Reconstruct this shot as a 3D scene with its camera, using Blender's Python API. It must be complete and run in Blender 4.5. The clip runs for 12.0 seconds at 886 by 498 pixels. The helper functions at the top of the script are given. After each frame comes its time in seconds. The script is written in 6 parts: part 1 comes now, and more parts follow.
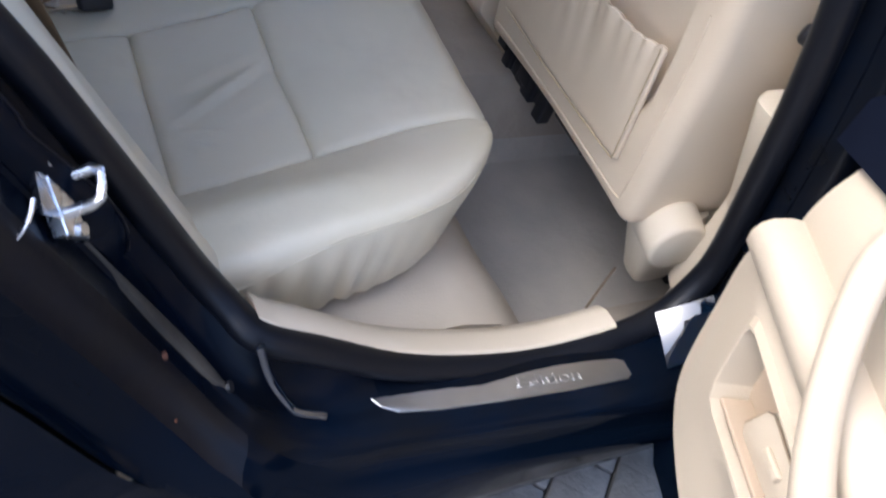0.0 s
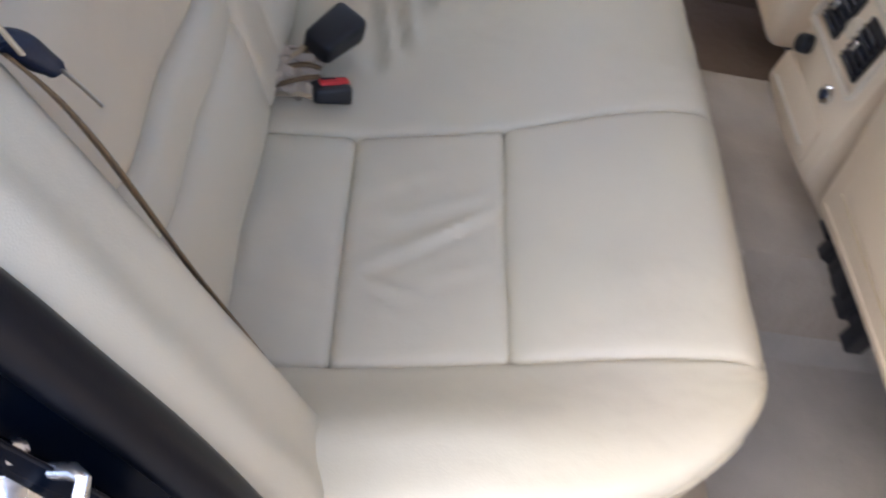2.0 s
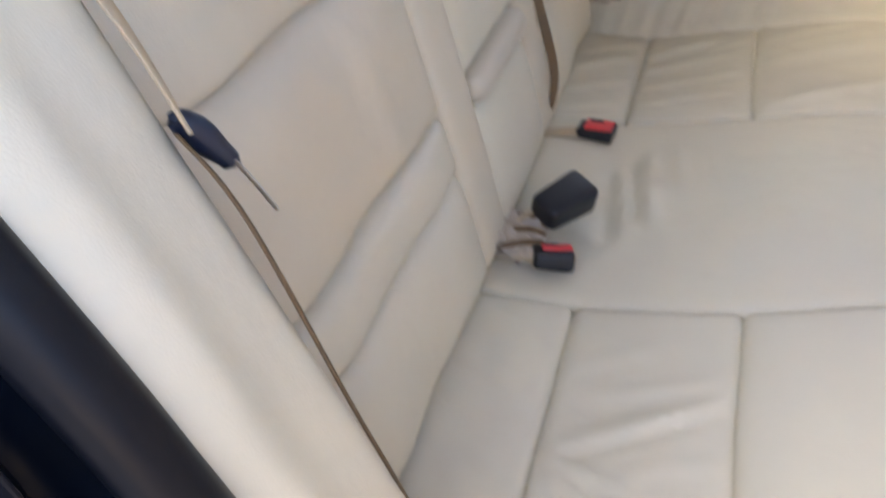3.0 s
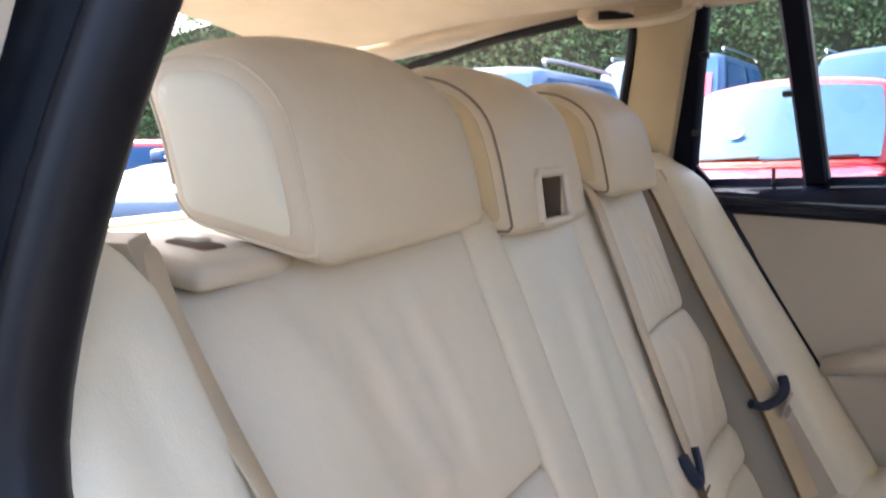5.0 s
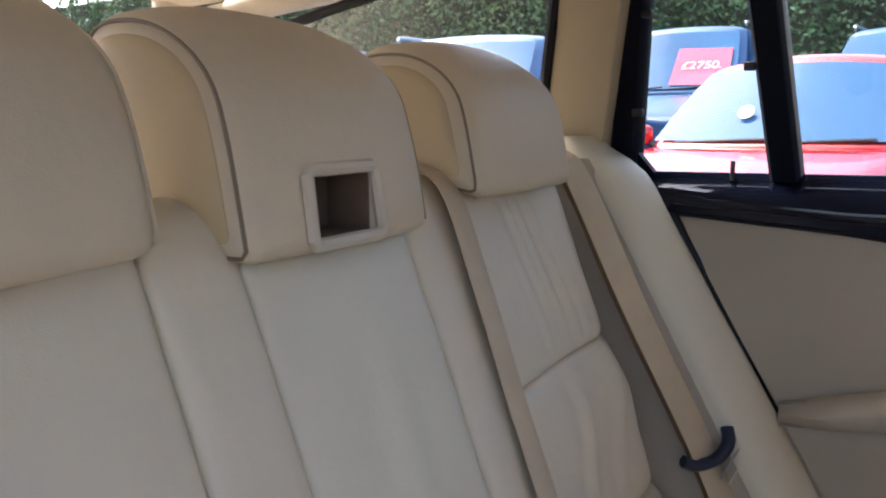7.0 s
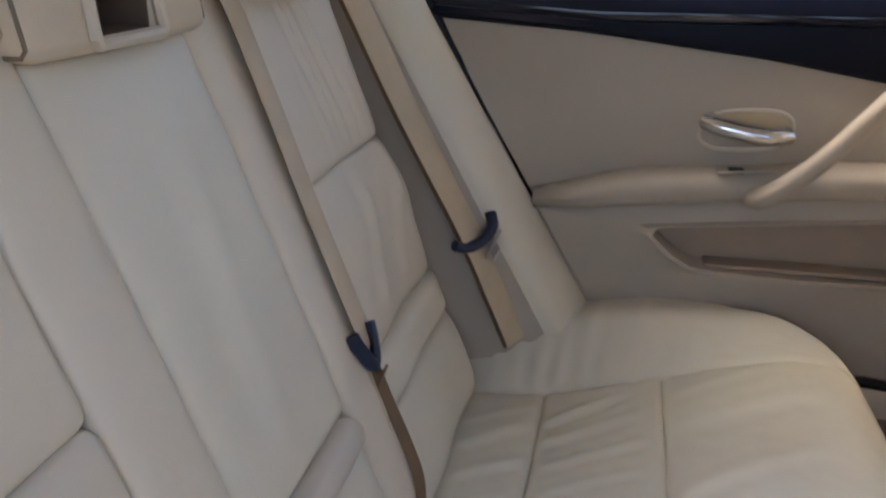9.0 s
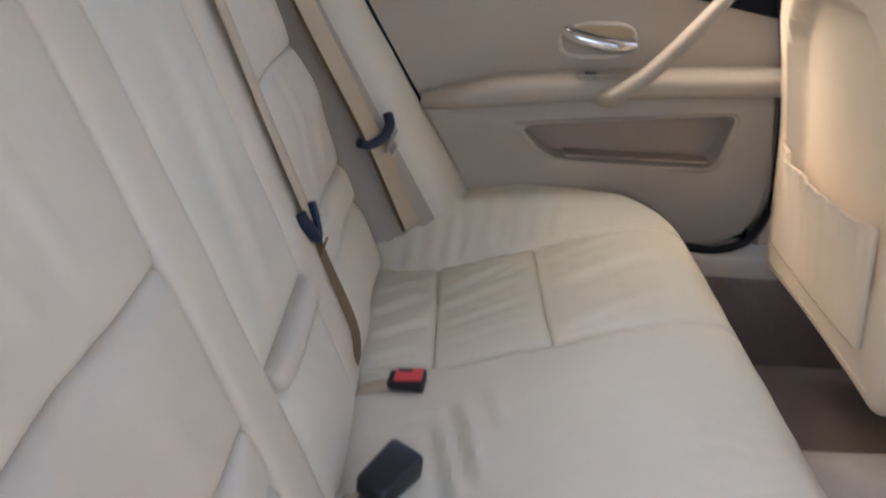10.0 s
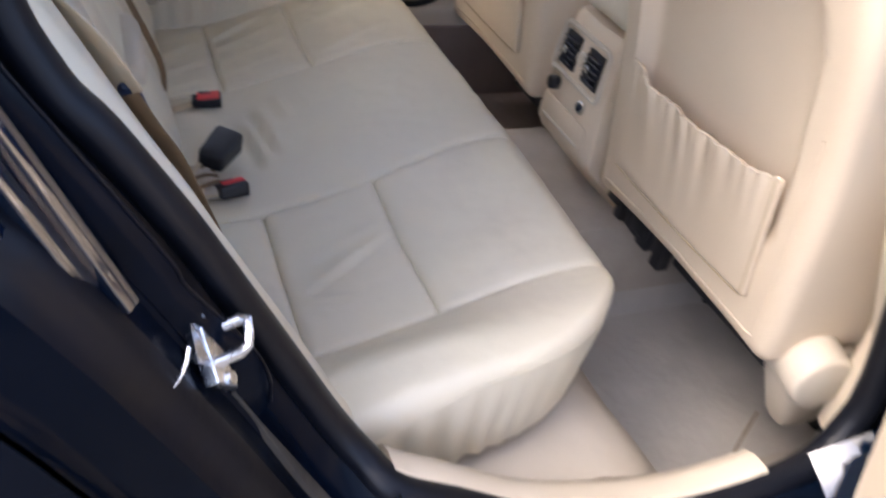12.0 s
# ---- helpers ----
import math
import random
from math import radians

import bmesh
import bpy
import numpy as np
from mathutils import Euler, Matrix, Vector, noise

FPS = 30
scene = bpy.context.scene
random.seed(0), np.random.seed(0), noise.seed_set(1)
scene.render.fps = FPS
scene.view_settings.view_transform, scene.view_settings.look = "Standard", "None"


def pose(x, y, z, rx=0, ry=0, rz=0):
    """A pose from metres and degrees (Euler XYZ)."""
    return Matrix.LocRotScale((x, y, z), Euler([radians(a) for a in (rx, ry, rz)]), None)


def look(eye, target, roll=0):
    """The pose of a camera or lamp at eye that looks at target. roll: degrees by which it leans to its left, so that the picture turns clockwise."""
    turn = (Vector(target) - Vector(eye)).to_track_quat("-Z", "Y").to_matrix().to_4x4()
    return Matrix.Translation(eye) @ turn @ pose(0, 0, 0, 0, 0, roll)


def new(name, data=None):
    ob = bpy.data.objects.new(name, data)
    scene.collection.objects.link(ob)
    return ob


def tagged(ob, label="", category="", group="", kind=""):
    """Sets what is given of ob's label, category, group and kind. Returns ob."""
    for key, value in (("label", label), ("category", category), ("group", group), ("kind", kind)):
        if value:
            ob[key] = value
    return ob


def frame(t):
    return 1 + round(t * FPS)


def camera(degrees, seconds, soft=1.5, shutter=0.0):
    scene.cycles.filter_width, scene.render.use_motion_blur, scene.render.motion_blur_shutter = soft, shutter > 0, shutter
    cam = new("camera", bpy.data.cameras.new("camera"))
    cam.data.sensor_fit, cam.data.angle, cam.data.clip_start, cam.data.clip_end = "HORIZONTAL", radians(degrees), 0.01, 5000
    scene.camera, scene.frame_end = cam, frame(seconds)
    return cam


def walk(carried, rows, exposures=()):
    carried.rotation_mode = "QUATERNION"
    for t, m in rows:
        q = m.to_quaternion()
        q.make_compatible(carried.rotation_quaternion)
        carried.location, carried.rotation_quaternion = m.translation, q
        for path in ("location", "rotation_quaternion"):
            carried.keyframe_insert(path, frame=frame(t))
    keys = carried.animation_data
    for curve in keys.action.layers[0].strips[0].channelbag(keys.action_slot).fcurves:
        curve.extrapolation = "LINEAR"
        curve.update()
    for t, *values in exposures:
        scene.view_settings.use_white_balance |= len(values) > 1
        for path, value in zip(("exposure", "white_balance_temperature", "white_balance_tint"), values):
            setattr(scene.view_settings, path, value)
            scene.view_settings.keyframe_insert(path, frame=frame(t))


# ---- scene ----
cam = camera(56.4, 12.0, soft=2.0, shutter=0.5)
PATH = [
    (0, (-0.178, -1.22, 1.232), (0.735, -0.165, -0.202), 23.8),
    (0.5, (-0.153, -1.128, 1.233), (0.756, -0.069, -0.2), 24.1),
    (1, (-0.075, -1.031, 1.219), (0.636, 0.144, -0.235), 20.7),
    (1.5, (-0.044, -0.974, 1.201), (0.457, 0.263, -0.288), 19.7),
    (2, (-0.021, -0.922, 1.176), (0.263, 0.31, -0.374), 18.2),
    (2.5, (0.003, -0.889, 1.135), (-0.058, 0.426, -0.37), 11.2),
    (3, (0.023, -0.89, 1.099), (-0.364, 0.588, -0.191), 4.3),
    (3.5, (0.021, -0.902, 1.095), (-0.598, 0.717, 0.097), 0.1),
    (3.7, (0.016, -0.903, 1.093), (-0.677, 0.759, 0.224), -0.8),
    (5.3, (0.055, -0.918, 1.144), (-0.898, 0.83, 0.949), -2.1),
    (5.5, (0.013, -0.816, 1.149), (-0.88, 0.957, 0.912), -2.6),
    (6, (0.034, -0.691, 1.147), (-0.846, 1.083, 0.868), -2.3),
    (6.5, (0.077, -0.583, 1.142), (-0.922, 1.125, 0.852), -1.2),
    (6.7, (0.089, -0.551, 1.141), (-0.909, 1.159, 0.856), -0.7),
    (8.3, (0.122, -0.526, 1.127), (-0.614, 1.25, 0.576), -0.6),
    (8.5, (0.092, -0.533, 1.125), (-0.525, 1.267, 0.51), -0.1),
    (9, (0.084, -0.591, 1.127), (-0.317, 1.232, 0.408), 0.2),
    (9.5, (0.034, -0.687, 1.144), (-0.135, 1.141, 0.351), 1.5),
    (10, (-0.002, -0.803, 1.158), (0.009, 0.99, 0.272), 3.1),
    (10.5, (-0.026, -0.954, 1.173), (0.082, 0.785, 0.193), 4.6),
    (11, (-0.063, -1.085, 1.186), (0.179, 0.617, 0.164), 5.7),
    (11.5, (-0.103, -1.185, 1.203), (0.318, 0.423, 0.092), 6.3),
    (12, (-0.197, -1.247, 1.211), (0.512, 0.203, 0.03), 10.1),
]
EXPOSURES = [(0.0, 2.48, 5800, 8), (1.0, 3.1, 6450, 10), (2.0, 3.2, 6650, 10), (3.0, 3.62, 7000, 10), (5.0, 3.55, 6900, 11), (6.0, 2.9, 6600, 8), (6.5, 2.95, 6600, 9), (8.5, 2.95, 6550, 11), (9.5, 3.3, 6650, 11), (10.0, 3.45, 6600, 11), (10.5, 3.85, 6650, 11), (11.25, 3.4, 6800, 12), (12.0, 3.0, 6500, 13)]
walk(cam, [(t, look(eye, target, roll)) for t, eye, target, roll in PATH], EXPOSURES)

# ---- world, sun ----
world = bpy.data.worlds.new("sky")
scene.world = world
world.use_nodes = True
wn = world.node_tree
sky = wn.nodes.new("ShaderNodeTexSky")
sky.sky_type, sky.sun_disc = "NISHITA", False
sky.sun_elevation, sky.sun_rotation = radians(49), radians(284)
sky.air_density, sky.dust_density, sky.ozone_density = 0.6, 4.5, 0.7
wn.links.new(sky.outputs[0], wn.nodes["Background"].inputs[0])
wn.nodes["Background"].inputs[1].default_value = 0.15
sun_data = bpy.data.lights.new("sun", "SUN")
sun_data.energy, sun_data.angle, sun_data.color = 0.3, radians(45), (1.0, 0.97, 0.91)
sun = new("sun", sun_data)
sun.matrix_world = look((-3.2, 0.8, 3.8), (0, 0, 0))


# ---- materials ----
def material(name, base, rough=0.5, metal=0.0, second=None, scale=8.0, amount=0.5, grain=0.0, grain_scale=400.0,
             relief=0.0, relief_scale=30.0, coat=0.0, sheen=0.0, spec=0.5, per_object=0.0, cells=False):
    """A procedural surface: two-scale colour variation, fine relief and wear."""
    m = bpy.data.materials.new(name)
    m.use_nodes = True
    t = m.node_tree
    b = t.nodes["Principled BSDF"]
    b.inputs["Metallic"].default_value = metal
    b.inputs["Coat Weight"].default_value = coat
    b.inputs["Coat Roughness"].default_value = 0.03
    b.inputs["Sheen Weight"].default_value = sheen
    b.inputs["Specular IOR Level"].default_value = spec
    co = t.nodes.new("ShaderNodeTexCoord")
    n1 = t.nodes.new("ShaderNodeTexNoise")
    n1.inputs["Scale"].default_value, n1.inputs["Detail"].default_value = scale, 6
    t.links.new(co.outputs["Object"], n1.inputs["Vector"])
    ramp = t.nodes.new("ShaderNodeValToRGB")
    ramp.color_ramp.elements[0].position, ramp.color_ramp.elements[1].position = 0.5 - amount / 2, 0.5 + amount / 2
    sec = second or tuple(c * 0.86 for c in base)
    ramp.color_ramp.elements[0].color, ramp.color_ramp.elements[1].color = (*sec, 1), (*base, 1)
    t.links.new(n1.outputs[0], ramp.inputs[0])
    colour = ramp.outputs[0]
    if per_object:
        info = t.nodes.new("ShaderNodeObjectInfo")
        mr = t.nodes.new("ShaderNodeMapRange")
        mr.inputs[3].default_value, mr.inputs[4].default_value = 1 - per_object, 1 + per_object
        t.links.new(info.outputs["Random"], mr.inputs[0])
        hsv = t.nodes.new("ShaderNodeHueSaturation")
        t.links.new(mr.outputs[0], hsv.inputs["Value"])
        t.links.new(colour, hsv.inputs["Color"])
        colour = hsv.outputs[0]
    t.links.new(colour, b.inputs["Base Color"])
    rr = t.nodes.new("ShaderNodeMapRange")
    rr.inputs[3].default_value, rr.inputs[4].default_value = rough * 0.85, min(1.0, rough * 1.15)
    t.links.new(n1.outputs[0], rr.inputs[0])
    t.links.new(rr.outputs[0], b.inputs["Roughness"])
    last = None
    for strength, sc, kind in ((grain, grain_scale, "v" if cells else "n"), (relief, relief_scale, "n")):
        if strength:
            tex = t.nodes.new("ShaderNodeTexVoronoi" if kind == "v" else "ShaderNodeTexNoise")
            tex.inputs["Scale"].default_value = sc
            t.links.new(co.outputs["Object"], tex.inputs["Vector"])
            bump = t.nodes.new("ShaderNodeBump")
            bump.inputs["Strength"].default_value, bump.inputs["Distance"].default_value = strength, 0.35 / sc
            t.links.new(tex.outputs[0], bump.inputs["Height"])
            if last:
                t.links.new(last.outputs[0], bump.inputs["Normal"])
            last = bump
    if last:
        t.links.new(last.outputs[0], b.inputs["Normal"])
    return m


LEATHER = material("cream leather", (0.655, 0.602, 0.452), 0.44, second=(0.60, 0.54, 0.43), scale=5, amount=0.6, grain=0.25, grain_scale=650,
                   relief=0.10, relief_scale=45, cells=True, spec=0.4)
LEATHER_WORN = material("cream leather of the backrest", (0.64, 0.573, 0.432), 0.5, second=(0.585, 0.50, 0.385), scale=4, amount=0.7, grain=0.25,
                        grain_scale=650, relief=0.12, relief_scale=35, cells=True, spec=0.35)
# darker leather copy: side and recess shade is put into the colour
LEATHER_SIDE = material("tan leather with shade in its colour", (0.52, 0.41, 0.25), 0.5, second=(0.46, 0.355, 0.21), scale=6, grain=0.2, grain_scale=600, cells=True, spec=0.35)
PIPING = material("grey brown piping", (0.20, 0.15, 0.10), 0.6)
VINYL = material("beige door vinyl", (0.40, 0.345, 0.268), 0.55, second=(0.36, 0.305, 0.235), scale=4, amount=0.6, grain=0.3, grain_scale=520, cells=True, spec=0.35)
TRIM = material("cream plastic trim", (0.575, 0.505, 0.395), 0.46, second=(0.53, 0.46, 0.355), scale=6, grain=0.2, grain_scale=700, spec=0.4)
SHELL = material("cream seat shell", (0.66, 0.55, 0.405), 0.5, second=(0.62, 0.50, 0.355), scale=4, grain=0.25, grain_scale=600, cells=True, spec=0.35)
# cream trim darkened to tan: the far pillar's shade is in the colour
PILLAR_SHADED = material("cream pillar trim with shade in its colour", (0.43, 0.355, 0.24), 0.6, second=(0.38, 0.31, 0.205), scale=6, grain=0.3, grain_scale=600, spec=0.3)
HEADREST = material("tan cream leather of the head restraints", (0.61, 0.51, 0.375), 0.48, second=(0.52, 0.435, 0.305), scale=4, amount=0.7, grain=0.25, grain_scale=650, relief=0.12, relief_scale=35, cells=True, spec=0.35)
LINING = material("beige headlining cloth", (0.62, 0.565, 0.475), 0.95, second=(0.57, 0.515, 0.43), scale=12, grain=0.5, grain_scale=900, spec=0.1)
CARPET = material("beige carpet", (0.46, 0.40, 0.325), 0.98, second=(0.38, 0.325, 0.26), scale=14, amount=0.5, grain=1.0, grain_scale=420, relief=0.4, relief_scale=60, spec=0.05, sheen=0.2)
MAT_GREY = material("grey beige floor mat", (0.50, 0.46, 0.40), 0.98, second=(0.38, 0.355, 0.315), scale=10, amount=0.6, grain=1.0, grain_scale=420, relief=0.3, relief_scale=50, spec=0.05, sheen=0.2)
# darker copy of the mat cloth; the far footwell's shade is in the colour
MAT_SHADED = material("brown floor carpet with shade in its colour", (0.27, 0.205, 0.165), 0.98, second=(0.21, 0.155, 0.125), scale=10, amount=0.6, grain=1.0, grain_scale=420, relief=0.3, relief_scale=50, spec=0.05, sheen=0.2)
RUBBER = material("black rubber", (0.0045, 0.0055, 0.009), 0.40, scale=20, grain=0.1, grain_scale=500, spec=0.22)
BLACK = material("black plastic", (0.009, 0.010, 0.014), 0.45, scale=20, grain=0.2, grain_scale=700)
GLOSS = material("gloss black trim", (0.003, 0.005, 0.013), 0.12, scale=20, coat=0.25, spec=0.3)
NAVY = material("dark navy soft trim", (0.003, 0.0045, 0.011), 0.5, scale=20, grain=0.2, grain_scale=600, spec=0.12)
PAINT = material("dark blue metallic paint", (0.0016, 0.0045, 0.012), 0.12, metal=0.0, second=(0.0012, 0.0025, 0.005), scale=3, coat=0.0, spec=0.07)
PAINT_GLOSS = material("polished dark blue paint", (0.003, 0.008, 0.02), 0.06, second=(0.002, 0.006, 0.015), scale=3, coat=1.0, spec=0.6)
PAINT_GLOSS.node_tree.nodes["Principled BSDF"].inputs["Coat IOR"].default_value = 1.9
JAMB = material("dark dusty jamb paint", (0.0015, 0.0045, 0.012), 0.22, metal=0.0, second=(0.003, 0.0035, 0.005), scale=9, amount=0.4, relief=0.05, relief_scale=25, spec=0.07)
DUSTY = material("brown dust on dark blue paint", (0.0075, 0.0068, 0.0075), 0.36, second=(0.0018, 0.0035, 0.009), scale=14, amount=0.5, relief=0.1, relief_scale=40, spec=0.15)
DUST = material("pale dust on a ledge", (0.085, 0.075, 0.062), 0.9, second=(0.03, 0.028, 0.026), scale=28, amount=0.6, grain=0.5, grain_scale=300, spec=0.05)
RUST = material("orange rust", (0.13, 0.045, 0.02), 0.9, second=(0.06, 0.022, 0.012), scale=60)
CHROME = material("chrome", (0.80, 0.81, 0.83), 0.12, metal=1.0, second=(0.65, 0.66, 0.68), scale=30)
ZINC = material("polished zinc plate", (0.82, 0.83, 0.86), 0.27, metal=1.0, second=(0.62, 0.63, 0.66), scale=40)
STEEL = material("brushed aluminium", (0.56, 0.56, 0.55), 0.36, metal=1.0, second=(0.46, 0.45, 0.44), scale=25, amount=0.7, grain=0.1, grain_scale=300)
WEB = material("beige seat belt webbing", (0.55, 0.445, 0.305), 0.7, second=(0.49, 0.39, 0.265), scale=30, grain=0.8, grain_scale=700, spec=0.25)
# dark copy of the beige webbing; the shade beside the belts is its colour
WEB_SHADED = material("brown webbing with shade in its colour", (0.16, 0.10, 0.05), 0.8, scale=30)
RED = material("red button plastic", (0.72, 0.05, 0.055), 0.4, second=(0.66, 0.04, 0.045), scale=30)
BLUE_TONGUE = material("navy plastic tongue", (0.008, 0.016, 0.040), 0.38, scale=30, grain=0.1)
PAPER = material("white label", (0.72, 0.70, 0.66), 0.6, scale=60)
KICK = material("pale beige kick panel carpet", (0.56, 0.50, 0.41), 0.9, second=(0.49, 0.435, 0.35), scale=12, grain=0.6, grain_scale=420, spec=0.1)
DARK_HOLE = material("dark brown lining", (0.15, 0.10, 0.068), 0.9, scale=30)
STONE = material("grey paver", (0.165, 0.158, 0.148), 0.7, second=(0.10, 0.096, 0.09), scale=22, amount=0.5, grain=0.8, grain_scale=130, relief=0.5, relief_scale=40, per_object=0.16)
JOINT = material("dark joint sand", (0.05, 0.046, 0.042), 0.95, second=(0.03, 0.03, 0.028), scale=20, grain=0.8, grain_scale=200)
TARMAC = material("car park tarmac", (0.075, 0.073, 0.07), 0.9, second=(0.055, 0.053, 0.05), scale=3, grain=0.8, grain_scale=90)
TWIG = material("dark hedge inside", (0.035, 0.040, 0.020), 0.95, scale=3)
WALL_RENDER = material("pale sandy colour of the added wall", (0.46, 0.41, 0.34), 0.9, second=(0.40, 0.35, 0.29), scale=3, grain=0.5, grain_scale=80)
WALL_BROWN = material("dark brown colour of the added wall", (0.11, 0.075, 0.055), 0.9, second=(0.07, 0.05, 0.04), scale=3, grain=0.5, grain_scale=80)
TYRE = material("tyre rubber", (0.02, 0.02, 0.02), 0.8, scale=20)


def glass(name, tint, rough=0.0):
    m = bpy.data.materials.new(name)
    m.use_nodes = True
    t = m.node_tree
    t.nodes.remove(t.nodes["Principled BSDF"])
    clear = t.nodes.new("ShaderNodeBsdfTransparent")
    clear.inputs[0].default_value = (*tint, 1)
    gl = t.nodes.new("ShaderNodeBsdfGlossy")
    gl.inputs["Roughness"].default_value = rough + 0.01
    fr = t.nodes.new("ShaderNodeFresnel")
    fr.inputs[0].default_value = 1.45
    mix = t.nodes.new("ShaderNodeMixShader")
    t.links.new(fr.outputs[0], mix.inputs[0])
    t.links.new(clear.outputs[0], mix.inputs[1])
    t.links.new(gl.outputs[0], mix.inputs[2])
    t.links.new(mix.outputs[0], t.nodes["Material Output"].inputs[0])
    return m


GLASS = glass("clear window glass", (0.93, 0.95, 0.95))
# the blue of the reflected sky is put into the base colour
CAR_GLASS = material("car window glass with sky blue in its colour", (0.055, 0.15, 0.28), 0.05, metal=0.0, second=(0.030, 0.09, 0.19), scale=1.2, coat=0.0, spec=0.12)


# ---- mesh helpers ----
def finish(bm, name, mat, smooth=True, angle=40):
    me = bpy.data.meshes.new(name)
    bmesh.ops.recalc_face_normals(bm, faces=bm.faces)
    bm.to_mesh(me)
    bm.free()
    me.materials.append(mat)
    if smooth:
        me.shade_smooth()
        me.set_sharp_from_angle(angle=radians(angle))
    return me


def part(name, bm, mat, parent=None, label="", smooth=True, angle=40):
    """Links a bmesh as one mesh object, under a thing or a part."""
    ob = new(name, finish(bm, name, mat, smooth, angle))
    if parent:
        ob.parent = parent
        if not parent.parent:
            ob.matrix_parent_inverse = Matrix.Translation(-parent.location)
    return tagged(ob, label)


def thing(name, label, category, at=(0, 0, 0), group="", kind=""):
    """An empty at a thing's base, that carries its parts."""
    ob = new(name)
    ob.empty_display_size = 0.05
    ob.location = at
    return tagged(ob, label, category, group, kind)


def steps(h, r, n, k):
    r = min(r, h * 0.98)
    a = [-h + r * (1 - math.cos(i / k * math.pi / 2)) * 1.0 for i in range(k)]
    inner = [-(h - r) + 2 * (h - r) * i / n for i in range(n + 1)]
    return a + inner + [-v for v in reversed(a)]


def rbox(size, r, cuts, fn=None, k=3, bm=None):
    """A box with rounded edges, evenly cut, whose points fn bends into shape."""
    bm = bm or bmesh.new()
    h = [s / 2 for s in size]
    r = min(r, min(h) * 0.98)
    ax = [steps(h[i], r, max(1, cuts[i]), k) for i in range(3)]
    seen = {}

    def vert(p):
        key = tuple(round(c, 6) for c in p)
        if key not in seen:
            inner = [max(-(h[i] - r), min(h[i] - r, p[i])) for i in range(3)]
            d = Vector([p[i] - inner[i] for i in range(3)])
            q = Vector(inner) + (d.normalized() * r if d.length > 1e-9 else d)
            seen[key] = bm.verts.new(fn(q) if fn else q)
        return seen[key]

    for a, b, c in ((0, 1, 2), (1, 2, 0), (2, 0, 1)):
        for side in (-h[c], h[c]):
            for i in range(len(ax[a]) - 1):
                for j in range(len(ax[b]) - 1):
                    quad = []
                    for di, dj in ((0, 0), (1, 0), (1, 1), (0, 1)):
                        p = [0, 0, 0]
                        p[a], p[b], p[c] = ax[a][i + di], ax[b][j + dj], side
                        quad.append(vert(p))
                    if len(set(quad)) == 4:
                        try:
                            bm.faces.new(quad)
                        except ValueError:
                            pass
    return bm


def box(x0, x1, y0, y1, z0, z1, r=0.004, cuts=(1, 1, 1), fn=None, bm=None, k=2):
    c = Vector(((x0 + x1) / 2, (y0 + y1) / 2, (z0 + z1) / 2))
    return rbox((x1 - x0, y1 - y0, z1 - z0), r, cuts, (lambda p: fn(p + c)) if fn else (lambda p: p + c), k, bm)


def smooth_path(pts, n=6):
    """A Catmull-Rom curve through the points."""
    pts = [Vector(p) for p in pts]
    out = []
    for i in range(len(pts) - 1):
        p0, p1, p2, p3 = pts[max(i - 1, 0)], pts[i], pts[i + 1], pts[min(i + 2, len(pts) - 1)]
        for k in range(n):
            t = k / n
            out.append(0.5 * ((2 * p1) + (p2 - p0) * t + (2 * p0 - 5 * p1 + 4 * p2 - p3) * t * t + (3 * p1 - p0 - 3 * p2 + p3) * t ** 3))
    return out + [pts[-1]]


def rings(loops, bm=None, closed=True, caps=True):
    """Skin over a row of equal point rings."""
    bm = bm or bmesh.new()
    rows = [[bm.verts.new(p) for p in loop] for loop in loops]
    m = len(rows[0])
    for a, b in zip(rows, rows[1:]):
        for i in range(m if closed else m - 1):
            j = (i + 1) % m
            bm.faces.new((a[i], a[j], b[j], b[i]))
    if caps and closed:
        bm.faces.new(rows[0])
        bm.faces.new(rows[-1])
    return bm


def tube(pts, ra, rb=None, up=(0, 0, 1), seg=12, bm=None, taper=None, shape=1.0):
    """A round or flat bar along a path."""
    rb = rb or ra
    pts = [Vector(p) for p in pts]
    loops = []
    for i, p in enumerate(pts):
        d = (pts[min(i + 1, len(pts) - 1)] - pts[max(i - 1, 0)]).normalized()
        side = d.cross(Vector(up)).normalized()
        top = side.cross(d).normalized()
        f = taper(i / (len(pts) - 1)) if taper else 1.0
        ring = []
        for k in range(seg):
            a = 2 * math.pi * k / seg
            c, s = math.cos(a), math.sin(a)
            ring.append(p + side * ra * f * math.copysign(abs(c) ** shape, c) + top * rb * f * math.copysign(abs(s) ** shape, s))
        loops.append(ring)
    return rings(loops, bm)


def ribbon(pts, widths, normal, thick=0.0014, bm=None):
    """A flat strap; widths are the half-width vectors along the path."""
    loops = []
    n = Vector(normal).normalized() * thick
    for p, w in zip(pts, widths):
        p, w = Vector(p), Vector(w)
        loops.append([p - w - n * 0.3, p - w + n * 0.3, p - w * 0.9 + n, p + w * 0.9 + n, p + w + n * 0.3, p + w - n * 0.3, p + w * 0.9 - n, p - w * 0.9 - n])
    return rings(loops, bm)


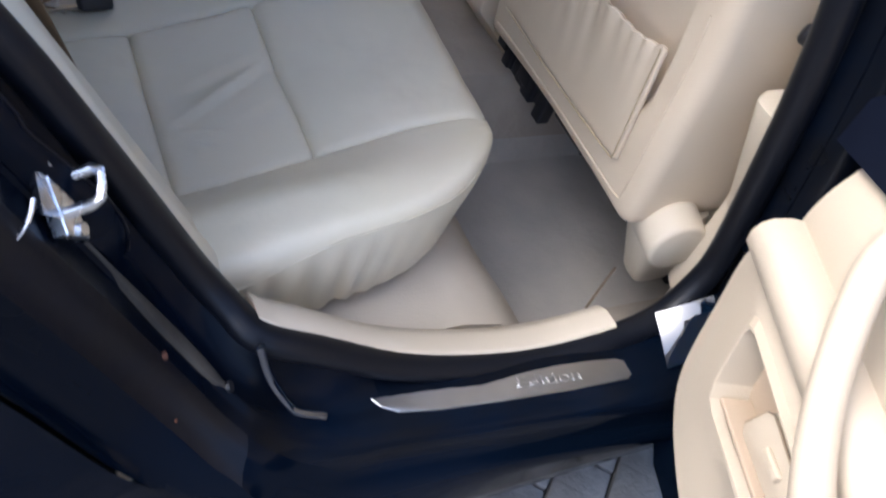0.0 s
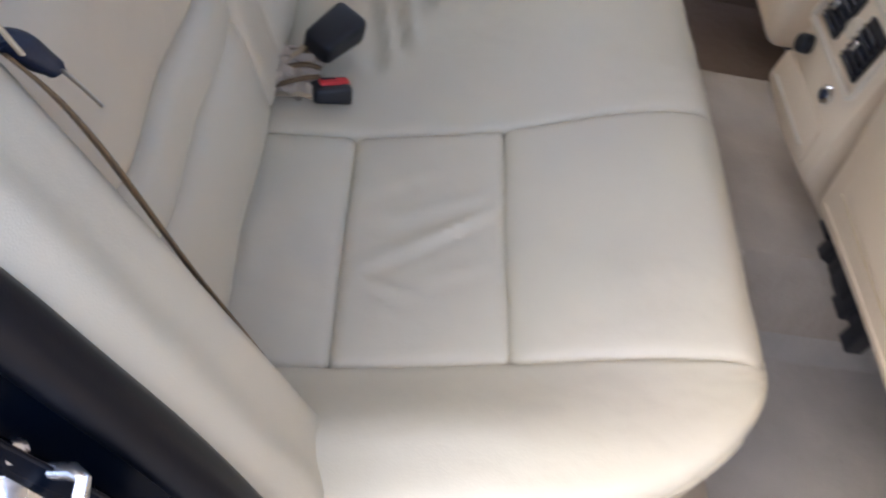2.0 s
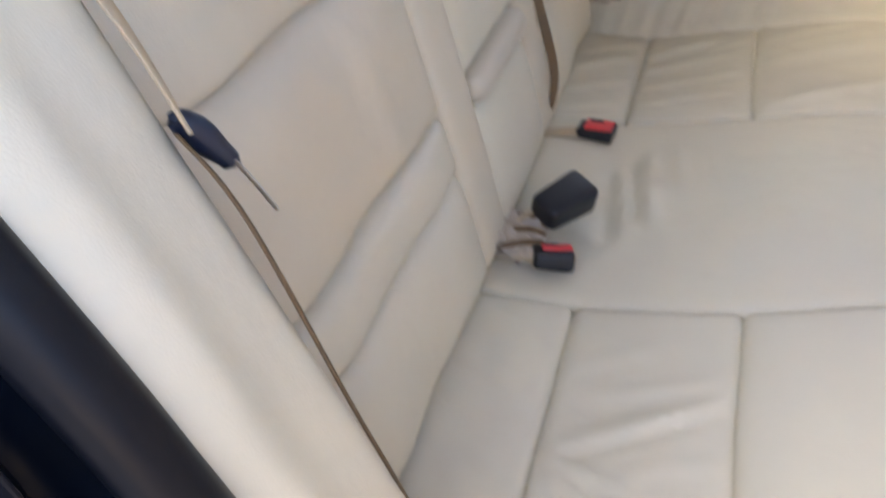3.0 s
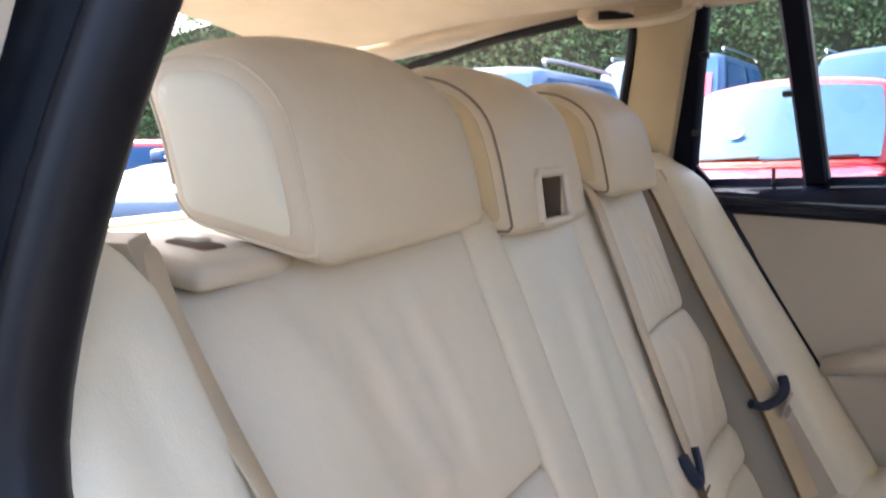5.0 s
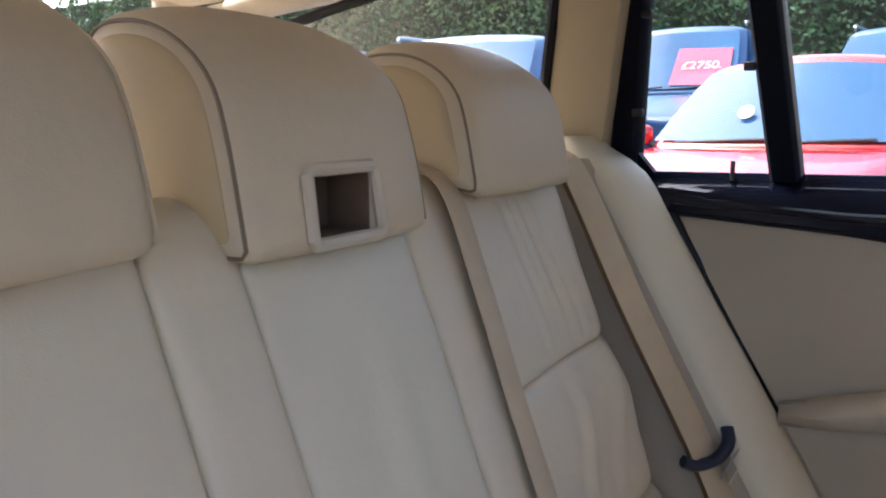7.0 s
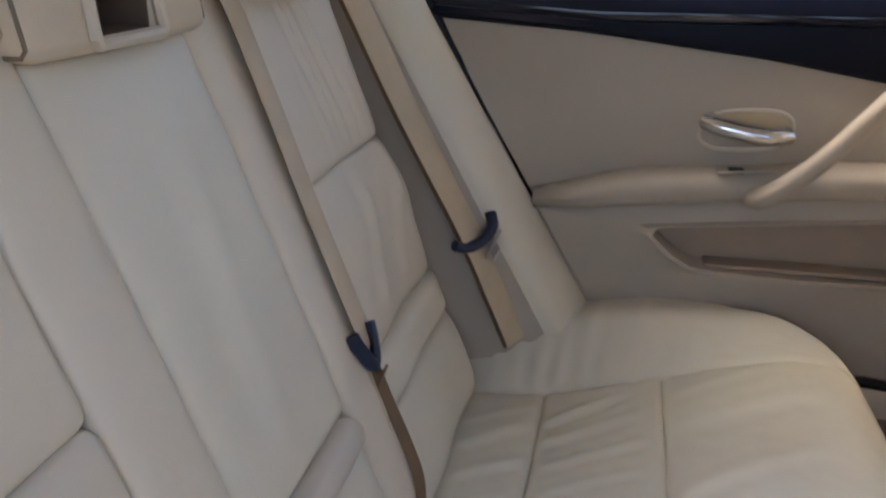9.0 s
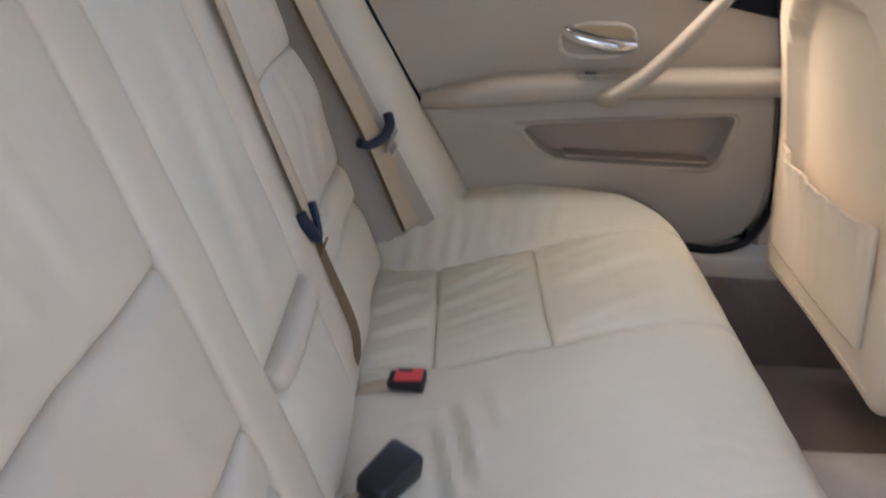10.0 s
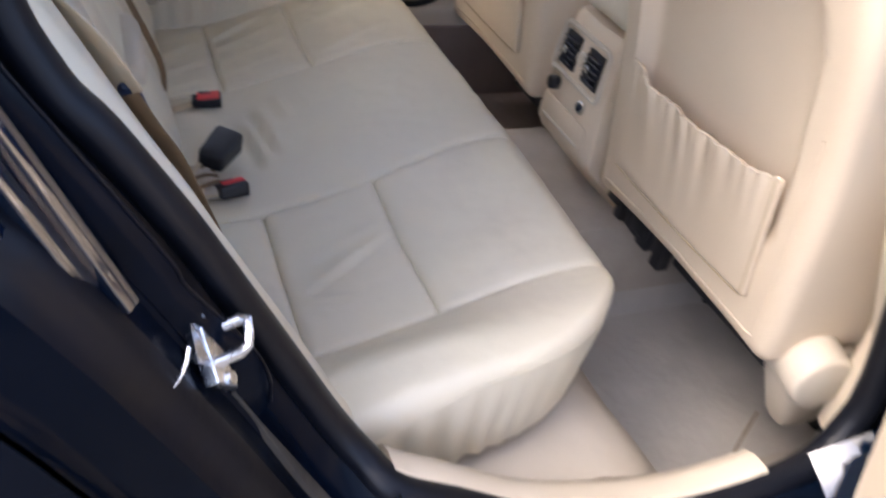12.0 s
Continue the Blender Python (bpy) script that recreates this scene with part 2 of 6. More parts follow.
def prism(outline, fn, depth, bm=None, bevel=0.0):
    """A plate from a 2D outline; fn(a, b, d) gives the place."""
    bm = bm or bmesh.new()
    lv = [(0.0, 0.0), (bevel * 0.3, bevel), (depth, bevel)] if bevel else [(0.0, 0.0), (depth, 0.0)]
    cx = sum(p[0] for p in outline) / len(outline)
    cy = sum(p[1] for p in outline) / len(outline)

    def inset(p, e):
        d = math.hypot(p[0] - cx, p[1] - cy) or 1.0
        return (p[0] - (p[0] - cx) / d * e, p[1] - (p[1] - cy) / d * e)

    rows = []
    for d, b in lv:
        e = bevel - b
        rows.append([bm.verts.new(fn(*inset(p, e), d)) for p in outline])
    for a, b in zip(rows, rows[1:]):
        for i in range(len(a)):
            j = (i + 1) % len(a)
            bm.faces.new((a[i], a[j], b[j], b[i]))
    bm.faces.new(rows[0])
    bm.faces.new(rows[-1])
    return bm


def disc(c, axis, r, depth, seg=20, bm=None, bevel=0.0):
    c, axis = Vector(c), Vector(axis).normalized()
    u = axis.orthogonal().normalized()
    v = axis.cross(u)
    loops = []
    for d, rr in ((0, r), (depth - bevel, r), (depth, r - bevel)) if bevel else ((0, r), (depth, r)):
        loops.append([c + axis * d + (u * math.cos(2 * math.pi * i / seg) + v * math.sin(2 * math.pi * i / seg)) * rr for i in range(seg)])
    return rings(loops, bm)


def table(pairs):
    xs, ys = [p[0] for p in pairs], [p[1] for p in pairs]
    return lambda x: float(np.interp(x, xs, ys))


def ease(t):
    t = max(0.0, min(1.0, t))
    return t * t * (3 - 2 * t)


def crease(u, v, lines):
    """Leather wrinkles: (u0, v0, u1, v1, width, height)."""
    d = 0.0
    for u0, v0, u1, v1, w, h in lines:
        du, dv = u1 - u0, v1 - v0
        q = du * du + dv * dv
        t = ((u - u0) * du + (v - v0) * dv) / q
        f = ease((t + 0.25) / 0.35) * ease((1.25 - t) / 0.35)
        if f > 0:
            off = ((u - u0) * dv - (v - v0) * du) / math.sqrt(q)
            d += h * f * (math.exp(-(off / w) ** 2) - 0.6 * math.exp(-((off - 1.8 * w) / w) ** 2))
    return d


# ---- ground ----
def sheet(x0, x1, y0, y1, z, n=2):
    bm = bmesh.new()
    g = [[bm.verts.new((x0 + (x1 - x0) * i / n, y0 + (y1 - y0) * j / n, z)) for j in range(n + 1)] for i in range(n + 1)]
    for i in range(n):
        for j in range(n):
            bm.faces.new((g[i][j], g[i + 1][j], g[i + 1][j + 1], g[i][j + 1]))
    return bm


ground = part("ground", sheet(-600, 600, -600, 600, -0.012), JOINT)
tagged(ground, "dark sandy ground of the car park under the pavers", "ground", kind="structure")


# ---- car body shell: the door opening on the open side ----
# (x, y, z) round the opening, from the roof over the rear pillar, along the sill and up the centre pillar
OPENING = [(-0.175, 0.62, 1.365), (-0.205, 0.655, 1.25), (-0.245, 0.69, 1.12), (-0.258, 0.712, 1.02), (-0.234, 0.722, 0.952), (-0.206, 0.725, 0.914), (-0.160, 0.725, 0.837), (-0.136, 0.725, 0.792),
           (-0.084, 0.725, 0.692), (-0.034, 0.735, 0.600), (-0.002, 0.760, 0.562), (0.022, 0.790, 0.548), (0.080, 0.800, 0.521), (0.180, 0.808, 0.468), (0.283, 0.816, 0.442), (0.390, 0.821, 0.432),
           (0.500, 0.822, 0.444), (0.572, 0.815, 0.462), (0.610, 0.806, 0.500), (0.620, 0.802, 0.560), (0.585, 0.80, 0.70), (0.540, 0.80, 0.84), (0.500, 0.797, 0.95), (0.470, 0.785, 1.03),
           (0.430, 0.73, 1.15), (0.385, 0.655, 1.30), (0.365, 0.62, 1.365)]


def opening(side):
    return [Vector((p.x, side * p.y, p.z)) for p in smooth_path(OPENING, 4)]


def outward(path, i):
    d = path[min(i + 1, len(path) - 1)] - path[max(i - 1, 0)]
    return Vector((-d.z, 0, d.x)).normalized() * -1


near = opening(-1)
car_body = thing("estate_car_body", "dark blue estate car body with an open rear door", "car body", (0, 0, 0.15), kind="structure")
for name, a, b, mat, lab in (("door_seal", 0, len(near) - 1, RUBBER, "black rubber door seal"),):
    part(name, tube(near[a:b + 1], 0.016, 0.019, up=(0, 1, 0), seg=14), mat, car_body, lab)


def jamb_k(p):
    return 1.0 if p.x < 0.2 else 0.45


# (outward along the body, towards the street) from the seal to the edge of the outer skin
JAMB_PROFILE = [(0.006, 0.004), (0.016, 0.012), (0.030, 0.018), (0.035, 0.030), (0.037, 0.045), (0.038, 0.052), (0.042, 0.053), (0.043, 0.060),
                (0.046, 0.076), (0.050, 0.087), (0.056, 0.093), (0.064, 0.097), (0.071, 0.103), (0.076, 0.112), (0.094, 0.119), (0.112, 0.123), (0.119, 0.129), (0.123, 0.140)]

sill_rise = table([(0.0, 0.120), (0.045, 0.083), (0.10, 0.060), (0.17, 0.022), (0.258, 0.002), (0.35, 0.0), (1.5, 0.0)])


def sill_section(x):
    z, up, w = 0.446, max(0.0, sill_rise(x)), 0.09 * max(0.0, min(x, 0.9) - 0.154)
    rows = ((-0.805, z - 0.012 + up), (-0.818, z - 0.008 + up * 0.5), (-0.826, z + up * 0.25), (-0.834, z + 0.001), (-0.848 - w, z), (-0.866 - w, z - 0.004), (-0.878 - w, z - 0.010), (-0.885 - w, z - 0.022),
            (-0.884 - w, z - 0.045), (-0.886 - w, z - 0.058), (-0.893 - w, z - 0.070), (-0.901 - w, z - 0.080), (-0.906 - w, z - 0.095), (-0.918, z - 0.125), (-0.920, 0.29), (-0.905, 0.22), (-0.88, 0.175), (-0.70, 0.17))
    return [Vector((x, yy, zz)) for yy, zz in rows]


loops, rear_loops, edge = [], [], []
for i, p in enumerate(near):
    if p.x > 0.145 and p.z < 0.57:
        continue
    n, k = outward(near, i), jamb_k(p)
    if p.x > 0.2 and not rear_loops:
        rear_loops, loops = loops, []
    w = ease((p.x + 0.03) / 0.165) if p.z < 0.7 and p.x < 0.2 else 0.0
    ring = [p + n * o * k + Vector((0, -y * (1.0 if k > 0.9 else 0.75), 0)) for o, y in JAMB_PROFILE]
    ring = [q.lerp(q2, w) for q, q2 in zip(ring, sill_section(p.x))]
    loops.append(ring)
    if p.x < 0.2 and p.z < 1.04 and i > 8:
        edge.append(ring[17].lerp(ring[12], w))
last_x = rear_loops[-1][0].x
sill = [sill_section(last_x + i * 0.03) for i in range(1, 40)]
jamb_rows = rear_loops + sill[:1]
part("door_jamb", rings([r[:9] for r in jamb_rows], closed=False), JAMB, car_body, "dusty dark blue painted door jamb", angle=60)
low = [r for r in jamb_rows if r[8].x < 0.0]
part("jamb_ridge", rings([r[8:14] for r in low], closed=False), DUSTY, car_body, "brown dust over the dark blue jamb ridge", angle=80)
part("jamb_foot", rings([r[8:14] for r in jamb_rows[len(low) - 1:]], closed=False), PAINT, car_body, "dark blue foot of the jamb ridge", angle=80)
# pale dust lying on the pressed ledge below the striker, with rust and a drain hole
ledge = [r for r in low if r[7].x < -0.012 and r[7].z < 0.70]
strip = []
for i, r in enumerate(ledge):
    n = (r[8] - r[6]).cross(Vector((0.5, 0, -0.85))).normalized()
    n = n if n.z > 0 else -n
    k = 0.15 + 0.85 * ease(i / 5) * ease((len(ledge) - 1 - i + 0.6) / 2.5)
    mid, half = (r[4] + r[6]) / 2, (r[8] - r[6]) / 2 * 0.8 * k
    strip.append([mid - half - n * 0.004, mid - half * 0.8 + n * 0.0035, mid + n * 0.005, mid + half * 0.8 + n * 0.0035, mid + half - n * 0.004])
part("dusty_ledge", rings(strip), DUST, car_body, "pale dusty ledge on the jamb")
rnd = random.Random(5)
for i, (row, col, size) in enumerate(((0.55, 8, 0.0050), (0.72, 12, 0.0025))):
    c = ledge[int(row * (len(ledge) - 1))][col]
    bm = bmesh.new()
    bmesh.ops.create_icosphere(bm, subdivisions=2, radius=size)
    for v in bm.verts:
        v.co = c + Vector((v.co.x, v.co.y, v.co.z)) * (1 + 0.35 * noise.noise(v.co * 300 + Vector((i, 0, 0)))) * 0.8
    part("rust_spot", bm, RUST, car_body, "orange rust spot on the jamb")
end = ledge[-1]
hole_n = (end[8] - end[6]).cross(Vector((0.5, 0, -0.85))).normalized()
hole_n = hole_n if hole_n.z > 0 else -hole_n
part("drain_hole", disc((end[4] + end[6]) / 2 + hole_n * 0.004, hole_n, 0.006, 0.004, 14), BLACK, car_body, "small drain plug")
# pinch flange that the seal sits on, with a dusty crest
crest = smooth_path([(-0.300, -0.765, 1.07), (-0.254, -0.765, 0.984), (-0.223, -0.765, 0.929), (-0.191, -0.765, 0.872), (-0.168, -0.765, 0.829), (-0.162, -0.765, 0.812), (-0.147, -0.765, 0.789), (-0.112, -0.765, 0.737), (-0.098, -0.763, 0.700), (-0.096, -0.760, 0.668)], 5)
fin = [[p + Vector((-0.030, 0.006, -0.017)), p + Vector((-0.006, 0.006, -0.004)), p, p + Vector((-0.002, -0.0025, -0.001)), p + Vector((-0.010, -0.008, -0.006)), p + Vector((-0.032, -0.010, -0.018))] for p in crest]
part("pinch_flange", rings(fin), JAMB, car_body, "dark flange beside the seal")
part("flange_dust", tube([p + Vector((0.0003, -0.001, 0.0004)) for p in crest], 0.0014, seg=6), DUSTY, car_body, "thin dusty crest of the flange")
part("jamb_edge", rings([r[13:] for r in jamb_rows], closed=False), PAINT, car_body, "dark blue rolled edge of the rear quarter panel", angle=80)
cut = next(i for i, ring in enumerate(loops) if ring[0].z > 0.60)
part("pillar_jamb", rings(loops[cut:], closed=False), JAMB, car_body, "dark blue painted pillar face")
part("pillar_foot", rings(loops[:cut + 1], closed=False), PAINT_GLOSS, car_body, "polished dark blue pillar foot")
part("sill", rings([r[:9] for r in sill], closed=False), JAMB, car_body, "dusty dark blue sill tread", angle=60)
part("sill_skirt", rings([r[8:] for r in sill], closed=False), PAINT, car_body, "glossy dark blue sill panel", angle=80)
# polished strips added on the upper jamb in place of the paint's reflection streaks
for low, high, wide, tilt in (((-0.196, -0.800, 0.826), (-0.310, -0.800, 1.10), 0.0065, 0.62), ((-0.211, -0.803, 0.822), (-0.325, -0.803, 1.09), 0.0065, 0.60),
                              ((-0.236, -0.812, 0.836), (-0.345, -0.812, 1.10), 0.0045, 0.64), ((-0.258, -0.818, 0.828), (-0.36, -0.818, 1.07), 0.011, 0.62)):
    low, high = Vector(low), Vector(high)
    along = (high - low).normalized()
    face_n = Vector((0.28, -0.45, 0.25 + tilt)).normalized()
    cross = along.cross(face_n).normalized() * wide
    deep = cross.normalized().cross(along) * (0.012 if cross.normalized().cross(along).z > 0 else -0.012)
    rows = []
    for i in range(15):
        c = low.lerp(high, i / 14) + face_n * 0.002 * math.sin(math.pi * i / 14)
        k = 1.0 - 0.35 * (i / 14) ** 2
        rows.append([c - cross * k - deep, c - cross * k - deep * 0.12, c - cross * 0.7 * k, c + cross * 0.7 * k, c + cross * k - deep * 0.12, c + cross * k - deep])
    part("streak_strip", rings(rows), PAINT_GLOSS, car_body, "polished strip added for a pale reflection streak")
# end of the tread beside the jamb: a narrow polished upstand
stand = [Vector((0.014, -0.815, 0.568)), Vector((0.024, -0.824, 0.530)), Vector((0.038, -0.832, 0.500)), Vector((0.052, -0.838, 0.476)), Vector((0.062, -0.842, 0.468)), Vector((0.09, -0.846, 0.456))]
part("tread_upstand", tube(smooth_path(stand, 4), 0.005, 0.003, up=(0.5, -0.8, 0.3), seg=10), PAINT_GLOSS, car_body, "polished upstand at the end of the tread")

# rounded sill corner at the pillar foot, facing up and back
c00, c10, c11, c01 = Vector((0.553, -0.816, 0.477)), Vector((0.632, -0.830, 0.520)), Vector((0.630, -0.886, 0.480)), Vector((0.553, -0.878, 0.439))
corner_n = Vector((-0.51, -0.47, 0.72))
corner_rows = []
for i in range(9):
    a = i / 8
    top = [c00.lerp(c10, a).lerp(c01.lerp(c11, a), k / 8) + corner_n * (0.005 + 0.003 * math.sin(math.pi * a) + 0.004 * math.sin(math.pi * k / 8) + 0.010 * k / 8 - 0.012 * max(0, (a - 0.85) / 0.15) ** 2) for k in range(9)]
    corner_rows.append(top + [q - corner_n * 0.05 for q in reversed(top)])
part("sill_corner", rings(corner_rows), PAINT_GLOSS, car_body, "glossy sill corner mirroring the sky")

# quarter panel: the skin behind the opening
skin = []
for p in edge:
    row = []
    for k in range(13):
        u = k / 12
        row.append(Vector((p.x - 0.006 - 1.5 * u, p.y - 0.012 * math.sin(min(1, u * 6) * math.pi / 2) - 0.015 * math.sin(math.pi * u), p.z)))
    skin.append(row)
low = [Vector((q.x, q.y + 0.03, 0.2)) for q in skin[-1]]
part("quarter_panel", rings(skin + [low], closed=False), PAINT, car_body, "glossy dark blue rear quarter panel")

# polished tread plate


def sill_at(a, b, d):
    return Vector((a, -0.838 - 0.09 * (a - 0.154) - b, 0.4455 + d - 0.1 * abs(b)))


plate_outline = [(0.148, -0.004), (0.152, -0.012), (0.22, -0.0175), (0.32, -0.019), (0.42, -0.018), (0.484, -0.0145), (0.492, -0.010), (0.492, 0.010),
                 (0.484, 0.0155), (0.40, 0.019), (0.30, 0.0205), (0.22, 0.0195), (0.175, 0.016), (0.156, 0.007)]
plate = part("tread_plate", prism(plate_outline, lambda a, b, d: sill_at(a, b, 0.0028 - d), 0.0028, bevel=0.002), STEEL, car_body, "brushed aluminium sill tread plate with raised lettering", smooth=False)
text = bpy.data.curves.new("plate_lettering", "FONT")
text.body, text.size, text.extrude, text.align_x = "Edition", 0.022, 0.0007, "CENTER"
text_ob = new("plate_lettering", text)
dg = bpy.context.evaluated_depsgraph_get()
letter_mesh = bpy.data.meshes.new_from_object(text_ob.evaluated_get(dg))
bpy.data.objects.remove(text_ob)
letter_mesh.materials.clear()
letter_mesh.materials.append(STEEL)
for v in letter_mesh.vertices:
    v.co = sill_at(0.375 + v.co.x * 1.5, 0.008 - v.co.y, 0.0036 + v.co.z)
letters = new("lettering", letter_mesh)
letters.parent = plate

# striker on the jamb
striker = thing("door_striker", "polished steel door striker bolted to the jamb", "door striker", (-0.14, -0.785, 0.75))
PN = Vector((0.80, -0.35, 0.48)).normalized()


def slab_of(corners, depth, axis):
    """A plate between four corners, with a soft rim."""
    c = sum((Vector(q) for q in corners), Vector()) / 4
    soft = [c.lerp(Vector(q), k) for q in corners for k in (1,)]
    rim = [[q - axis * depth for q in soft], [q - axis * 0.0015 for q in soft], [c.lerp(q, 0.95) for q in soft]]
    return rings(rim)


part("plate", slab_of([(-0.155, -0.765, 0.786), (-0.146, -0.756, 0.777), (-0.127, -0.789, 0.721), (-0.143, -0.800, 0.740)], 0.012, PN), ZINC, striker, smooth=False)
part("bracket", slab_of([(-0.160, -0.774, 0.781), (-0.151, -0.768, 0.777), (-0.141, -0.790, 0.744), (-0.158, -0.800, 0.764)], 0.010, Vector((0.45, -0.75, 0.48)).normalized()), ZINC, striker, "folded bracket of the striker", smooth=False)
out = Vector((0.88, -0.12, 0.46)).normalized()
root_a, root_b = Vector((-0.141, -0.764, 0.762)), Vector((-0.143, -0.786, 0.748))
loop_pts = [root_a - out * 0.012, root_a + out * 0.012, root_a + out * 0.021, root_a.lerp(root_b, 0.12) + out * 0.027, root_a.lerp(root_b, 0.5) + out * 0.028, root_a.lerp(root_b, 0.88) + out * 0.027, root_b + out * 0.021, root_b + out * 0.012, root_b - out * 0.012]
part("loop", tube(loop_pts, 0.0038, 0.0046, seg=12, shape=0.6), ZINC, striker)
for q in (Vector((-0.151, -0.764, 0.781)), Vector((-0.134, -0.788, 0.731))):
    part("bolt", disc(q, PN, 0.0055, 0.004, 8), ZINC, striker)
hook = [Vector((-0.163, -0.797, 0.779)), Vector((-0.167, -0.806, 0.770)), Vector((-0.176, -0.812, 0.757)), Vector((-0.186, -0.812, 0.757))]
part("hook", tube(smooth_path(hook, 3), 0.0019, 0.0016, seg=8), ZINC, striker, "small bent wire hook")

# ---- inner shell: sill trim, floor, tunnel, roof, pillars ----
trim_rows = []
for p in near:
    if 0.020 <= p.x <= 0.50 and p.z < 0.56:
        trim_rows.append([p + Vector((0, 0.000, 0.004)), p + Vector((0, 0.002, 0.012)), p + Vector((0, 0.010, 0.018)), p + Vector((0, 0.034, 0.016)), p + Vector((0, 0.050, 0.006)),
                          p + Vector((0, 0.062, -0.03)), Vector((p.x, p.y + 0.075, 0.20)), Vector((p.x, p.y + 0.02, 0.20))])
sill_trim = part("sill_trim", rings(trim_rows), TRIM)
tagged(sill_trim, "cream moulded plastic trim along the door sill", "sill trim", kind="structure")
far_sill = part("far_sill_trim", box(-0.1, 1.3, 0.66, 0.80, 0.17, 0.452, 0.02, (6, 2, 3)), TRIM)
tagged(far_sill, "cream moulded plastic trim along the far sill", "sill trim", kind="structure")


def floor_z(x, y):
    hump = 0.175 * ease((0.27 - abs(y + 0.02)) / 0.08)
    lift = 0.05 * ease((abs(y) - 0.60) / 0.12)
    return 0.20 + max(hump, lift) + 0.0025 * noise.noise(Vector((x * 9, y * 9, 0)))


bm = bmesh.new()
nx, ny = 90, 90
g = [[bm.verts.new((0.30 + 1.3 * i / nx, -0.73 + 1.46 * j / ny, floor_z(0.30 + 1.3 * i / nx, -0.73 + 1.46 * j / ny))) for j in range(ny + 1)] for i in range(nx + 1)]
for i in range(nx):
    for j in range(ny):
        bm.faces.new((g[i][j], g[i + 1][j], g[i + 1][j + 1], g[i][j + 1]))
floor = part("floor", bm, CARPET)
tagged(floor, "beige carpet over the floor and centre tunnel", "carpet", kind="structure")
under_floor = part("floor_pan", box(-1.4, 1.7, -0.78, 0.80, 0.14, 0.168, 0.01), BLACK)
tagged(under_floor, "black steel floor pan under the carpet", "floor pan", kind="structure")


def mat_shape(side, label, cloth):
    rows = []
    for i in range(25):
        x = (0.50 if side < 0 else 0.545) + 0.42 * i / 24
        half = (0.195 if side < 0 else 0.215) * (1 - max(0, (abs(i - 12) - 8) / 4) ** 3 * 0.35)
        row = []
        for j in range(21):
            y = side * 0.44 - 0.015 + half * (2 * j / 20 - 1)
            e = 0.006 * ease(min(i, 24 - i, j, 20 - j) / 1.5)
            row.append(Vector((x, y, floor_z(x, y) + 0.001 + e + 0.0015 * noise.noise(Vector((x * 14, y * 14, 3))))))
        rows.append(row)
    m = thing("floor_mat", label, "floor mat", (0.7, side * 0.445, 0.2), group="floor mats")
    part("mat", rings(rows, closed=False), cloth, m)


mat_shape(-1, "grey beige carpet floor mat on the footwell carpet", MAT_GREY)
mat_shape(1, "carpet floor mat in the far footwell, shade in its brown colour", MAT_SHADED)
side_carpet = part("far_side_carpet", box(0.05, 1.25, 0.640, 0.664, 0.19, 0.405, 0.008, (12, 1, 4), lambda p: p + Vector((0, 0.010 * ease((p.z - 0.3) / 0.1) + 0.002 * noise.noise(p * 14), 0))), MAT_SHADED)
tagged(side_carpet, "carpet on the inner face of the far sill, shade in its brown colour", "carpet", kind="structure")
rows = []
for i in range(41):
    y = -0.735 + 1.47 * i / 40
    mid = ease((0.29 - abs(y + 0.02)) / 0.08)
    fl = 0.20 + 0.175 * mid
    lip = 0.012 * ease((abs(y) - 0.52) / 0.14)
    side = [(-0.10, 0.17), (-0.10, 0.39), (0.33, 0.40), (0.38 + lip, 0.382), (0.43 + lip, 0.338), (0.468 + lip, 0.296), (0.474 + lip, 0.288), (0.473 + lip, 0.27), (0.470 + lip, 0.17)]
    hump = [(-0.10, 0.17), (-0.10, 0.39), (0.34, 0.405), (0.385, 0.40), (0.43, 0.37), (0.475, 0.35), (0.52, fl + 0.018), (0.545, fl + 0.004), (0.55, 0.17)]
    rows.append([Vector((a[0] + (c[0] - a[0]) * mid, y, a[1] + (c[1] - a[1]) * mid)) for a, c in zip(side, hump)])
riser = part("seat_riser", rings(rows), KICK)
tagged(riser, "pale beige carpeted riser under the rear bench", "seat riser", kind="structure")
# unseen walls, added to cut the low sky and darken the paint's reflections
wall_side = part("wall_unseen", box(-14, 14, -9.2, -9.0, -0.01, 1.1, 0.02, (2, 1, 1)), WALL_BROWN)
wall_back = part("wall_unseen_rear", box(-5.2, -5.0, -8.9, -1.0, -0.01, 1.1, 0.02, (1, 2, 1)), WALL_RENDER)
tagged(wall_back, "plain sandy unseen wall added behind the bay to block low sky", "boundary wall", kind="structure")
tagged(wall_side, "plain dark brown unseen wall added to darken reflections, facing the open door", "boundary wall", kind="structure")

# roof
roof_rows = []
for i in range(31):
    x = -1.14 + 2.16 * i / 30
    row = []
    for j in range(25):
        v = -1 + 2 * j / 24
        drop = 0.025 * ease((-0.6 - x) / 0.6) + 0.05 * ease((x - 0.9) / 0.7)
        row.append(Vector((x, 0.60 * v, 1.450 - 0.068 * abs(v) ** 2.4 - drop)))
    roof_rows.append(row)
up_rows = [[p + Vector((0, 0, 0.05 * (1 - abs(p.y) / 0.75) + 0.012)) for p in reversed(r)] for r in roof_rows]
ceiling = part("ceiling", rings([a + b for a, b in zip(roof_rows, up_rows)]), LINING)
tagged(ceiling, "beige cloth headlining", "headlining", kind="structure")
part("roof_skin", rings([[q + Vector((0, 0, 0.004)) for q in b] + [q + Vector((0, 0, 0.012)) for q in reversed(b)] for b in up_rows]), PAINT, car_body, "dark blue painted roof")
